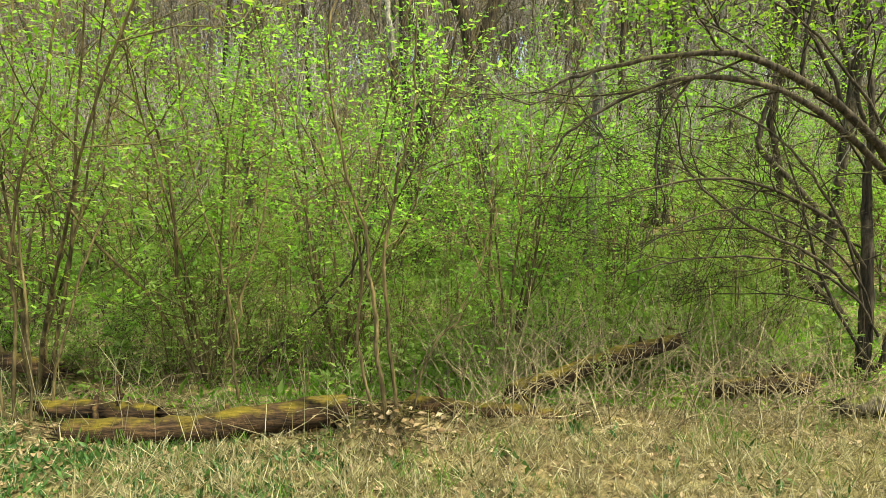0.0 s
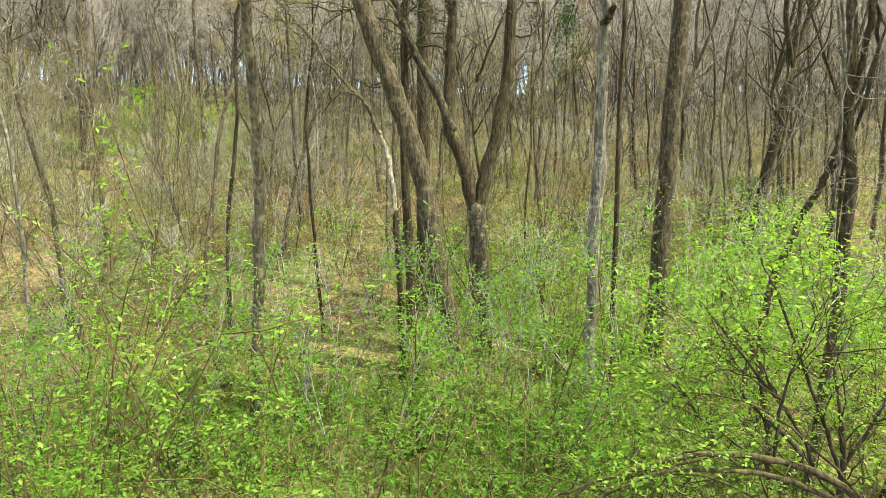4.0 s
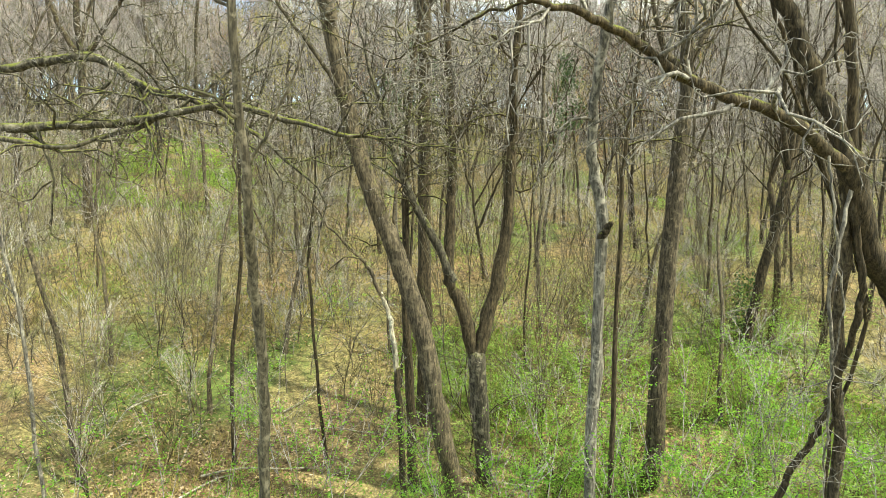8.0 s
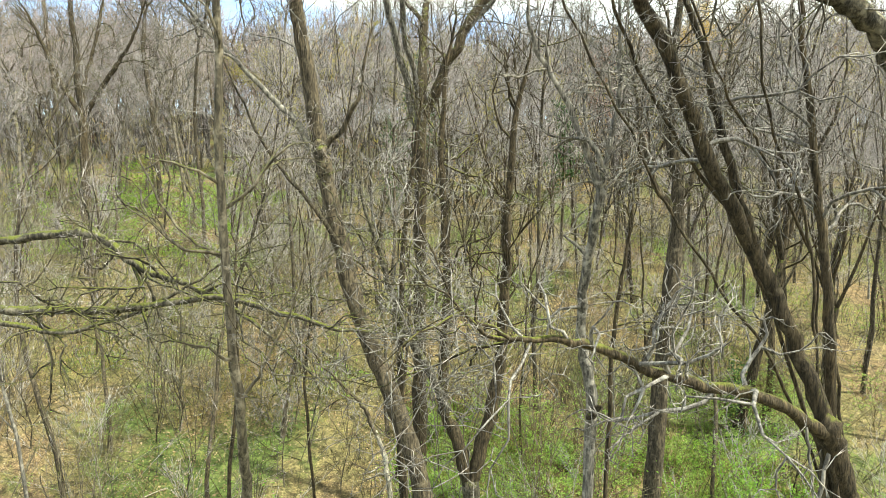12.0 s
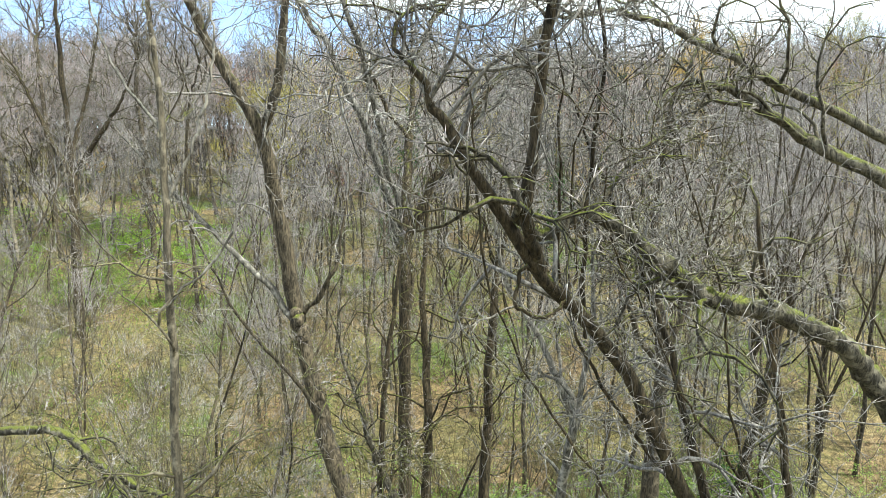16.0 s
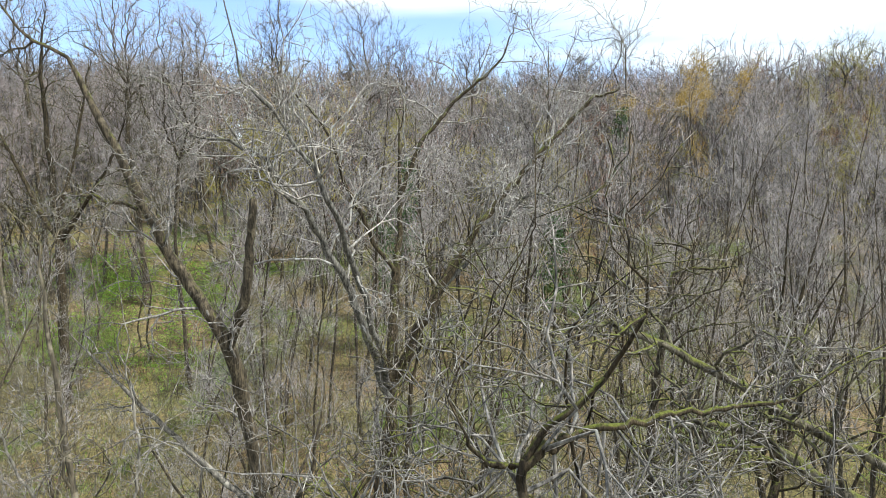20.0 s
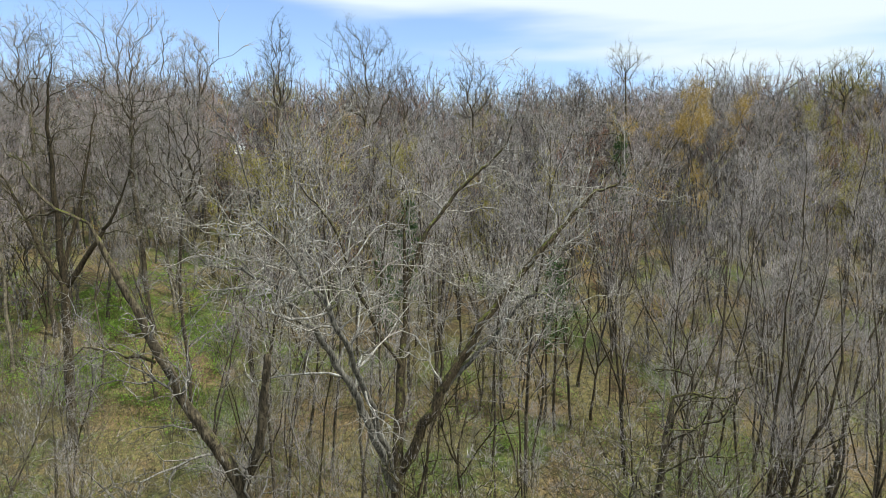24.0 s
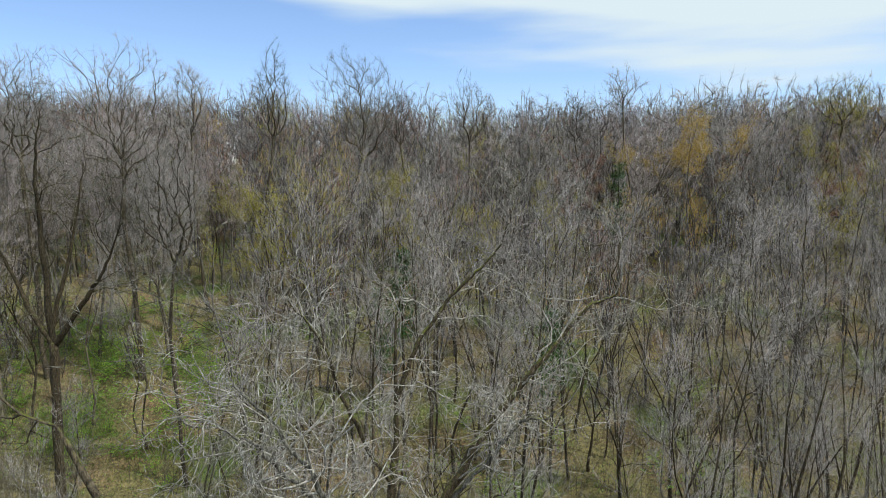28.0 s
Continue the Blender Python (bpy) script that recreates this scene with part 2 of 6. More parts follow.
def forest_floor():
    """Soil under brown leaf litter, with mossy green and straw-coloured patches."""
    m, n, l, p, out = shader("forest_floor")
    tc = n.new("ShaderNodeTexCoord")
    a = noise_node(n, l, tc.outputs["Object"], 0.11, 4.0)
    b = noise_node(n, l, tc.outputs["Object"], 0.9, 6.0, 0.65)
    c = noise_node(n, l, tc.outputs["Object"], 12.0, 4.0, 0.7)
    e = noise_node(n, l, tc.outputs["Object"], 0.17, 3.0)
    litter = ramp_node(n, l, c.outputs["Fac"], [(0.3, (0.04, 0.029, 0.016)), (0.5, (0.15, 0.105, 0.056)), (0.68, (0.34, 0.25, 0.14))]).outputs["Color"]
    straw = ramp_node(n, l, c.outputs["Fac"], [(0.3, (0.045, 0.038, 0.016)), (0.5, (0.135, 0.115, 0.05)), (0.7, (0.27, 0.23, 0.115))]).outputs["Color"]
    green = ramp_node(n, l, c.outputs["Fac"], [(0.3, (0.035, 0.05, 0.014)), (0.7, (0.14, 0.175, 0.05))]).outputs["Color"]
    s = math_node(n, l, 'MULTIPLY_ADD', b.outputs["Fac"], 0.45)
    l.new(a.outputs["Fac"], s.node.inputs[2])
    mask = ramp_node(n, l, s, [(0.74, (0, 0, 0)), (0.86, (1, 1, 1))]).outputs["Color"]
    u = math_node(n, l, 'MULTIPLY_ADD', b.outputs["Fac"], 0.5)
    l.new(e.outputs["Fac"], u.node.inputs[2])
    brown = ramp_node(n, l, u, [(0.70, (0, 0, 0)), (0.86, (1, 1, 1))]).outputs["Color"]
    f = noise_node(n, l, tc.outputs["Object"], 3.2, 4.0, 0.65)
    speck = ramp_node(n, l, f.outputs["Fac"], [(0.34, (0.35, 0.35, 0.35)), (0.5, (0.95, 0.95, 0.95)), (0.68, (1.5, 1.45, 1.35))]).outputs["Color"]
    soil = mix_node(n, l, mask, mix_node(n, l, brown, straw, litter), green)
    l.new(mix_node(n, l, 1.0, soil, speck, 'MULTIPLY'), p.inputs["Base Color"])
    p.inputs["Roughness"].default_value = 0.95
    p.inputs["Specular IOR Level"].default_value = 0.15
    bump = n.new("ShaderNodeBump")
    bump.inputs["Strength"].default_value, bump.inputs["Distance"].default_value = 0.8, 0.05
    l.new(c.outputs["Fac"], bump.inputs["Height"])
    l.new(bump.outputs["Normal"], p.inputs["Normal"])
    return m


FLOOR = forest_floor()

# ---- mesh building ----


class Geo:
    """Collects tubes, spikes and leaves, and turns them into one mesh."""

    def __init__(self):
        self.v, self.q, self.t, self.n = [], [], [], 0

    def put(self, v, q=None, t=None):
        if q is not None and len(q):
            self.q.append(np.asarray(q) + self.n)
        if t is not None and len(t):
            self.t.append(np.asarray(t) + self.n)
        self.v.append(np.asarray(v, dtype=float))
        self.n += len(v)

    def tube(self, pts, rad, sides=5, knob=0.0, rng=None):
        """A tapered tube along pts, closed at its tip; knob makes it uneven."""
        pts, rad = np.asarray(pts, dtype=float), np.asarray(rad, dtype=float)
        k = len(pts)
        tan = np.gradient(pts, axis=0)
        tan /= np.linalg.norm(tan, axis=1)[:, None] + 1e-9
        ref = np.array([1.0, 0, 0]) if abs(tan[0, 0]) < 0.8 else np.array([0, 1.0, 0])
        u = np.cross(tan, ref)
        u /= np.linalg.norm(u, axis=1)[:, None] + 1e-9
        w = np.cross(tan, u)
        a = np.arange(sides) / sides * 2 * np.pi
        r = rad[:, None] * np.ones(sides)
        if knob and rng is not None:
            r = r * (1 + knob * rng.normal(size=r.shape))
        ring = pts[:, None, :] + r[..., None] * (np.cos(a)[None, :, None] * u[:, None, :] + np.sin(a)[None, :, None] * w[:, None, :])
        v = np.concatenate([ring.reshape(-1, 3), pts[-1:] + tan[-1:] * rad[-1]])
        i, j = np.meshgrid(np.arange(k - 1), np.arange(sides), indexing="ij")
        i, j = i.ravel(), j.ravel()
        jn = (j + 1) % sides
        q = np.stack([i * sides + j, i * sides + jn, (i + 1) * sides + jn, (i + 1) * sides + j], 1)
        jj = np.arange(sides)
        t = np.stack([(k - 1) * sides + jj, (k - 1) * sides + (jj + 1) % sides, np.full(sides, k * sides)], 1)
        self.put(v, q, t)

    def spikes(self, a, b, r):
        """Thin three-sided twigs from a to b."""
        a, b = np.asarray(a), np.asarray(b)
        k = len(a)
        d = b - a
        d /= np.linalg.norm(d, axis=1)[:, None] + 1e-9
        u = np.cross(d, np.where(np.abs(d[:, 2:3]) < 0.8, [[0, 0, 1.0]], [[1.0, 0, 0]]))
        u /= np.linalg.norm(u, axis=1)[:, None] + 1e-9
        w = np.cross(d, u)
        r = np.broadcast_to(np.asarray(r, dtype=float), (k,))[:, None]
        v = np.stack([a + u * r, a - 0.5 * u * r + 0.87 * w * r, a - 0.5 * u * r - 0.87 * w * r, b], 1).reshape(-1, 3)
        i = np.arange(k)[:, None] * 4
        t = np.concatenate([i + [[0, 1, 3]], i + [[1, 2, 3]], i + [[2, 0, 3]]])
        self.put(v, None, t)

    def prisms(self, a, b, r0, r1):
        """Three-sided twigs that keep some thickness at their far end."""
        k = len(a)
        d = b - a
        d /= np.linalg.norm(d, axis=1)[:, None] + 1e-9
        u = np.cross(d, np.where(np.abs(d[:, 2:3]) < 0.8, [[0, 0, 1.0]], [[1.0, 0, 0]]))
        u /= np.linalg.norm(u, axis=1)[:, None] + 1e-9
        w = np.cross(d, u)
        r0, r1 = r0[:, None], r1[:, None]
        v = np.stack([e + s * u * r + c * w * r for e, r in ((a, r0), (b, r1)) for s, c in ((1, 0), (-0.5, 0.87), (-0.5, -0.87))], 1).reshape(-1, 3)
        i = np.arange(k)[:, None] * 6
        self.put(v, np.concatenate([i + [[0, 1, 4, 3]], i + [[1, 2, 5, 4]], i + [[2, 0, 3, 5]]]))

    def leaves(self, p, d, nrm, length, width, fold=0.25):
        """Pointed leaves, folded along the midrib: base p, direction d, facing nrm."""
        k = len(p)
        d = d / (np.linalg.norm(d, axis=1)[:, None] + 1e-9)
        s = np.cross(d, nrm)
        s /= np.linalg.norm(s, axis=1)[:, None] + 1e-9
        up = np.cross(s, d)
        length = np.broadcast_to(length, (k,))[:, None]
        width = np.broadcast_to(width, (k,))[:, None]
        mid = p + d * length * 0.5
        v = np.stack([p, mid + s * width * 0.5 + up * width * fold, p + d * length, mid - s * width * 0.5 + up * width * fold], 1).reshape(-1, 3)
        i = np.arange(k)[:, None] * 4
        self.put(v, None, np.concatenate([i + [[0, 1, 2]], i + [[0, 2, 3]]]))

    def arrays(self):
        v = np.concatenate(self.v) if self.v else np.zeros((0, 3))
        q = np.concatenate(self.q) if self.q else np.zeros((0, 4), int)
        t = np.concatenate(self.t) if self.t else np.zeros((0, 3), int)
        return v, q, t

    def mesh(self, name, *materials, smooth=True):
        v, q, t = self.arrays()
        return build_mesh(name, v, q, t, materials, smooth)


def build_mesh(name, v, q, t, materials, smooth=True, slots=None):
    me = bpy.data.meshes.new(name)
    me.vertices.add(len(v))
    me.vertices.foreach_set("co", np.asarray(v, dtype=np.float32).ravel())
    loops = np.concatenate([np.asarray(q).ravel(), np.asarray(t).ravel()]).astype(np.int32)
    me.loops.add(len(loops))
    me.loops.foreach_set("vertex_index", loops)
    nq, nt = len(q), len(t)
    me.polygons.add(nq + nt)
    starts = np.concatenate([np.arange(nq) * 4, nq * 4 + np.arange(nt) * 3]).astype(np.int32)
    me.polygons.foreach_set("loop_start", starts)
    if smooth:
        me.polygons.foreach_set("use_smooth", np.ones(nq + nt, dtype=bool))
    if slots is not None:
        me.polygons.foreach_set("material_index", np.asarray(slots, dtype=np.int32))
    for m in materials:
        me.materials.append(m)
    me.update(calc_edges=True)
    return me


def part(name, geo, material, parent, label="", kind=""):
    ob = new(name, geo.mesh(name, material))
    ob.parent = parent
    return tagged(ob, label, kind=kind)


def part_two(name, first, second, materials, parent):
    """One part out of two collections, each with its own material."""
    (v1, q1, t1), (v2, q2, t2) = first.arrays(), second.arrays()
    k = len(v1)
    slots = np.concatenate([np.zeros(len(q1)), np.ones(len(q2)), np.zeros(len(t1)), np.ones(len(t2))])
    me = build_mesh(name, np.concatenate([v1, v2]), np.concatenate([q1, q2 + k]), np.concatenate([t1, t2 + k]), materials, slots=slots)
    ob = new(name, me)
    ob.parent = parent
    return tagged(ob, kind="stuff")


def thing(name, label, category, group="", at=(0, 0, 0)):
    ob = new(name)
    ob.location = at
    ob.empty_display_size = 0.2
    return tagged(ob, label, category, group)


def height(x, y):
    """The lie of the land: level by the clearing, then a wooded hillside that rises to a crest."""
    x, y = np.asarray(x, dtype=float), np.asarray(y, dtype=float)
    s = 0.17 * 3.0 * np.log1p(np.exp(np.clip((y - 13) / 3.0, -30, 60)))
    crest = 165.0
    s = np.where(y > crest, 0.17 * (crest - 13) + 3.0 * (1 - np.exp(-np.maximum(y - crest, 0) * 0.17 / 3.0)), s)
    s = s + 0.04 * np.clip(-x, 0, 60) * np.clip((y - 18) / 20, 0, 1)
    bumps = 0.05 * np.sin(x * 1.3 + 0.7) * np.cos(y * 1.1) + 0.12 * np.sin(x * 0.31 + y * 0.17) * np.clip((y - 8) / 12, 0, 1)
    return s + bumps


def ground_z(x, y):
    return float(height(x, y))


def smooth_line(ctrl, per=4, wiggle=0.0, rng=None):
    """A smooth run of points through a few control points."""
    c = np.asarray(ctrl, dtype=float)
    c = np.concatenate([[2 * c[0] - c[1]], c, [2 * c[-1] - c[-2]]])
    out = []
    for i in range(1, len(c) - 2):
        for s in np.arange(per) / per:
            a, b, d, e = c[i - 1], c[i], c[i + 1], c[i + 2]
            out.append(0.5 * (2 * b + (d - a) * s + (2 * a - 5 * b + 4 * d - e) * s * s + (3 * b - a - 3 * d + e) * s ** 3))
    out.append(c[-2])
    out = np.array(out)
    if wiggle and rng is not None:
        out[1:-1] += rng.normal(size=(len(out) - 2, 3)) * wiggle
    return out


def shoot(rng, p, d, length, n, wander=0.25, up=0.12):
    """A branch that wanders from p along d."""
    pts, d = [np.array(p, dtype=float)], np.array(d, dtype=float)
    step = length / n
    for _ in range(n):
        d = d + rng.normal(size=3) * wander + np.array([0, 0, up])
        d /= np.linalg.norm(d)
        pts.append(pts[-1] + d * step)
    return np.array(pts)


def aside(rng, tangent, angle):
    """A direction turned from the tangent by an angle, about a random side."""
    t = tangent / (np.linalg.norm(tangent) + 1e-9)
    r = rng.normal(size=3)
    r -= t * (r @ t)
    r /= np.linalg.norm(r) + 1e-9
    return t * math.cos(angle) + r * math.sin(angle)


def twigs_on(rng, geo, pts, count, length, radius, up=0.25, forked=True):
    """Fine twigs on a branch, each with side twigs of its own."""
    pts = np.asarray(pts)
    u = rng.uniform(0.15, 1.0, count) * (len(pts) - 1)
    i = np.minimum(u.astype(int), len(pts) - 2)
    f = (u - i)[:, None]
    a = pts[i] * (1 - f) + pts[i + 1] * f
    tan = pts[i + 1] - pts[i]
    tan /= np.linalg.norm(tan, axis=1)[:, None] + 1e-9
    d = tan * 0.7 + rng.normal(size=(count, 3)) * 0.55 + [0, 0, up]
    d /= np.linalg.norm(d, axis=1)[:, None]
    ln = length * rng.uniform(0.4, 1.2, count)[:, None]
    b = a + d * ln
    geo.spikes(a, b, radius)
    if forked:
        s = rng.uniform(0.3, 0.8, count)[:, None]
        a2 = a + (b - a) * s
        d2 = d + rng.normal(size=(count, 3)) * 0.5
        geo.spikes(a2, a2 + d2 * ln * 0.45, radius * 0.75)
    return b


def clothe(rng, boughs, twigs, pts, rad, start, count, reach, twig_count, twig_len, twig_r, up=0.12, sides=3, angle=(0.5, 1.1), seg=4):
    """Side branches along a limb, with twigs on them. Returns the tips."""
    tips = []
    pts = np.asarray(pts)
    for _ in range(count):
        u = rng.uniform(start, 1.0) * (len(pts) - 1)
        i = min(int(u), len(pts) - 2)
        f = u - i
        p = pts[i] * (1 - f) + pts[i + 1] * f
        r = rad[i] * (1 - f) + rad[i + 1] * f
        d = aside(rng, pts[i + 1] - pts[i], rng.uniform(*angle))
        ln = reach * rng.uniform(0.45, 1.1) * (1.15 - 0.5 * u / (len(pts) - 1))
        b = shoot(rng, p, d, ln, seg, 0.28, up)
        r0 = min(r * 0.6, 0.012 + ln * 0.012)
        boughs.tube(b, np.linspace(r0, twig_r, seg + 1), sides)
        tips.extend(twigs_on(rng, twigs, b, twig_count, twig_len, twig_r))
    return tips


def ramify(rng, tubes, spikes, p, d, length, r, level, levels, solid, spread=0.5, up=0.08, segs=3, sides=4, least=0.005, shrink=0.74, wander=0.2):
    """A limb that forks again and again; the last orders are single twigs."""
    if level >= solid:
        q = p + d * length
        spikes.append((p, q, max(r, least), max(r * 0.66, least * 0.8) if level + 1 < levels else 0.0))
        tan, pts = d, [p + d * length * 0.45, q]
    else:
        line = shoot(rng, p, d, length, segs, wander, up)
        tubes.tube(line, np.linspace(r, max(r * 0.68, least), segs + 1), max(3, sides - level // 2), 0.04, rng)
        tan, pts = line[-1] - line[-2], [line[-2], line[-1]]
        tan = tan / np.linalg.norm(tan)
    if level + 1 >= levels:
        return
    last = level + 2 >= levels and levels > 4
    for k in range(3 if rng.uniform() < 0.45 and not last else 2):
        a = rng.uniform(0.35, 1.0) * spread * (0.7 if k == 0 else 1.25)
        nd = aside(rng, tan, a) + np.array([0, 0, up])
        ramify(rng, tubes, spikes, pts[-1], nd / np.linalg.norm(nd), length * shrink * rng.uniform(0.75, 1.15), r * (0.72 if k == 0 else 0.56), level + 1, levels, solid, spread, up, max(2, segs - 1), sides, least, shrink, wander)
    if rng.uniform() < (0.35 if last else 0.75):
        nd = aside(rng, tan, spread * rng.uniform(1.2, 2.0)) + np.array([0, 0, up])
        ramify(rng, tubes, spikes, pts[0], nd / np.linalg.norm(nd), length * shrink * rng.uniform(0.6, 1.0), r * 0.4, level + 1 + (rng.uniform() < 0.4), levels, solid, spread, up, max(2, segs - 1), sides, least, shrink, wander)


def flush(geo, spikes):
    """Twigs that end in a point, and those that bear others and so keep some thickness."""
    ends = [s for s in spikes if len(s) < 4 or s[3] == 0.0]
    bearing = [s for s in spikes if len(s) == 4 and s[3] > 0.0]
    if ends:
        geo.spikes(np.array([s[0] for s in ends]), np.array([s[1] for s in ends]), np.array([s[2] for s in ends]))
    if bearing:
        geo.prisms(*(np.array([s[k] for s in bearing]) for k in range(4)))


# ---- ground ----
def ground():
    near = np.arange(-40, 40.01, 0.8)
    xs = np.unique(np.round(np.concatenate([[-3000, -1200, -600, -300, -180, -130, -100, -80, -65, -50], near, [50, 65, 80, 100, 130, 180, 300, 600, 1200, 3000]]), 3))
    ys = np.unique(np.round(np.concatenate([[-3000, -1000, -300, -100, -50, -25, -12], np.arange(-6, 45, 0.8), np.arange(45, 180, 2.5), np.arange(180, 240, 5.0), [250, 300, 400, 800, 1500, 3000]]), 3))
    gx, gy = np.meshgrid(xs, ys)
    v = np.stack([gx.ravel(), gy.ravel(), height(gx, gy).ravel()], 1)
    w = len(xs)
    i, j = np.meshgrid(np.arange(len(ys) - 1), np.arange(w - 1), indexing="ij")
    i, j = i.ravel(), j.ravel()
    q = np.stack([i * w + j, i * w + j + 1, (i + 1) * w + j + 1, (i + 1) * w + j], 1)
    ob = new("ground", build_mesh("ground", v, q, np.zeros((0, 3), int), [FLOOR]))
    tagged(ob, "woodland floor of brown leaf litter rising to a hillside", "ground", kind="structure")


ground()

# ---- woodland trees ----


def plain_tree(seed, tall, girth, bole=0.4, main=3, levels=6, solid=3, spread=0.5, up=0.08, least=0.0105, sides=6, leader=True, lean=0.07, segs=3, shoots=30, twig=0.7, wander=0.3, shrink=0.69):
    """Trunk, main limbs and twigs of one leafless tree, standing at the origin."""
    rng = np.random.default_rng(seed)
    trunk, arms, spikes, twigs = Geo(), [], [], Geo()
    pts = shoot(rng, (0, 0, -0.3), (rng.normal() * lean, rng.normal() * lean, 1), tall * bole + 0.3, 6, 0.075, 0.05)
    rad = np.linspace(girth, girth * 0.72, 7)
    rad[0] *= 1.35
    trunk.tube(pts, rad, sides, 0.05, rng)
    top = pts[-1] - pts[-2]
    top /= np.linalg.norm(top)
    if shoots:
        twigs_on(rng, twigs, pts, shoots, twig, least, 0.1)
    reach = tall * (1 - bole) * 0.36
    turn = rng.uniform(0, 6.28)
    for k in range(main):
        arm = Geo()
        a = turn + 6.28 * k / main + rng.normal() * 0.3
        tilt = rng.uniform(0.25, 0.6) * spread / 0.5
        if k == 0 and leader:
            tilt *= 0.25
        d = np.array([math.cos(a) * math.sin(tilt), math.sin(a) * math.sin(tilt), math.cos(tilt)]) + top * 0.15
        start = pts[-1] if k < 3 else pts[int(rng.integers(3, 6))]
        ramify(rng, arm, spikes, start, d / np.linalg.norm(d), reach * rng.uniform(0.85, 1.2), girth * (0.70 if k == 0 else 0.58), 0, levels, solid, spread, up * 0.4, segs, max(4, sides - 1), least, shrink, wander)
        arms.append(arm)
    flush(twigs, spikes)
    return trunk, arms, twigs


def forest_tree(seed, tall, girth, crown=0.4, width=0.15, leaders=2, limbs=12, subs=3, twigs=3, twig=1.1, least=0.01, sides=5, segs=3, splay=0.2, rise=0.55, fork=0.5, lean=0.04, forked=True, stout=1.0):
    """Trunk, leaders with their side limbs, and twigs of one close-grown leafless tree whose branches all rise."""
    rng = np.random.default_rng(seed)
    trunk, arms, spikes, fine = Geo(), [], [], Geo()
    pts = shoot(rng, (0, 0, -0.3), (rng.normal() * lean, rng.normal() * lean, 1), tall * fork + 0.3, 6, 0.1, 0.07)
    rad = np.linspace(girth, girth * 0.68, 7)
    rad[0] *= 1.35
    trunk.tube(pts, rad, sides, 0.05, rng)
    turn = rng.uniform(0, 6.28)
    for k in range(leaders):
        arm = Geo()
        a, tilt = turn + 6.28 * k / leaders + rng.normal() * 0.4, splay * rng.uniform(0.5, 1.3) * (0.3 if k == 0 and leaders < 3 else 1.0)
        d = np.array([math.cos(a) * math.sin(tilt), math.sin(a) * math.sin(tilt), math.cos(tilt)])
        start = pts[-1] if k < 2 else pts[int(rng.integers(4, 7))]
        top = tall * rng.uniform(0.8, 1.0) if k else tall
        axis = shoot(rng, start, d, max(2.0, (top - start[2]) * 1.04), segs + 2, 0.13, 0.07)
        ar = np.linspace(girth * stout * (0.66 if leaders < 3 else 0.5), least * 1.1, len(axis))
        arm.tube(axis, ar, max(3, sides - 1), 0.04, rng)
        whole, wr = np.concatenate([pts[3:-1], axis]) if k == 0 else axis, np.concatenate([rad[3:-1], ar]) if k == 0 else ar
        low = (crown * tall - whole[0, 2]) / max(1.0, whole[-1, 2] - whole[0, 2]) if k == 0 else 0.08
        for j in range(max(3, round(limbs / leaders))):
            u = rng.uniform(max(0.05, low), 0.97)
            f = u * (len(whole) - 1)
            i = min(int(f), len(whole) - 2)
            p = whole[i] + (whole[i + 1] - whole[i]) * (f - i)
            r = wr[i] + (wr[i + 1] - wr[i]) * (f - i)
            ln = tall * width * rng.uniform(0.5, 1.3) * (1.1 - 0.5 * u)
            b = shoot(rng, p, aside(rng, whole[i + 1] - whole[i], rng.uniform(0.5, 1.15)), ln, segs, 0.28, rise * 0.25)
            arm.tube(b, np.linspace(max(least * 1.2, r * 0.42), least, segs + 1), 3 if sides < 6 else 4)
            tops = [b]
            for _ in range(subs):
                w = rng.uniform(0.2, 0.95) * segs
                n = min(int(w), segs - 1)
                q = b[n] + (b[n + 1] - b[n]) * (w - n)
                e = aside(rng, b[n + 1] - b[n], rng.uniform(0.35, 0.9)) + np.array([0, 0, rise * 0.5])
                m = q + e / np.linalg.norm(e) * ln * rng.uniform(0.3, 0.55)
                spikes.append((q, m, least * 1.15, least * 0.8))
                tops.append(np.array([q, m]))
            for line in tops:
                twigs_on(rng, fine, line, twigs + (1 if line is b else 0), twig, least * 0.85, rise * 0.7, forked)
        twigs_on(rng, fine, axis[-3:], 5 + 3 * twigs, twig * 1.1, least * 0.85, rise * 0.6, forked)
        arms.append(arm)
    flush(fine, spikes)
    return trunk, arms, fine


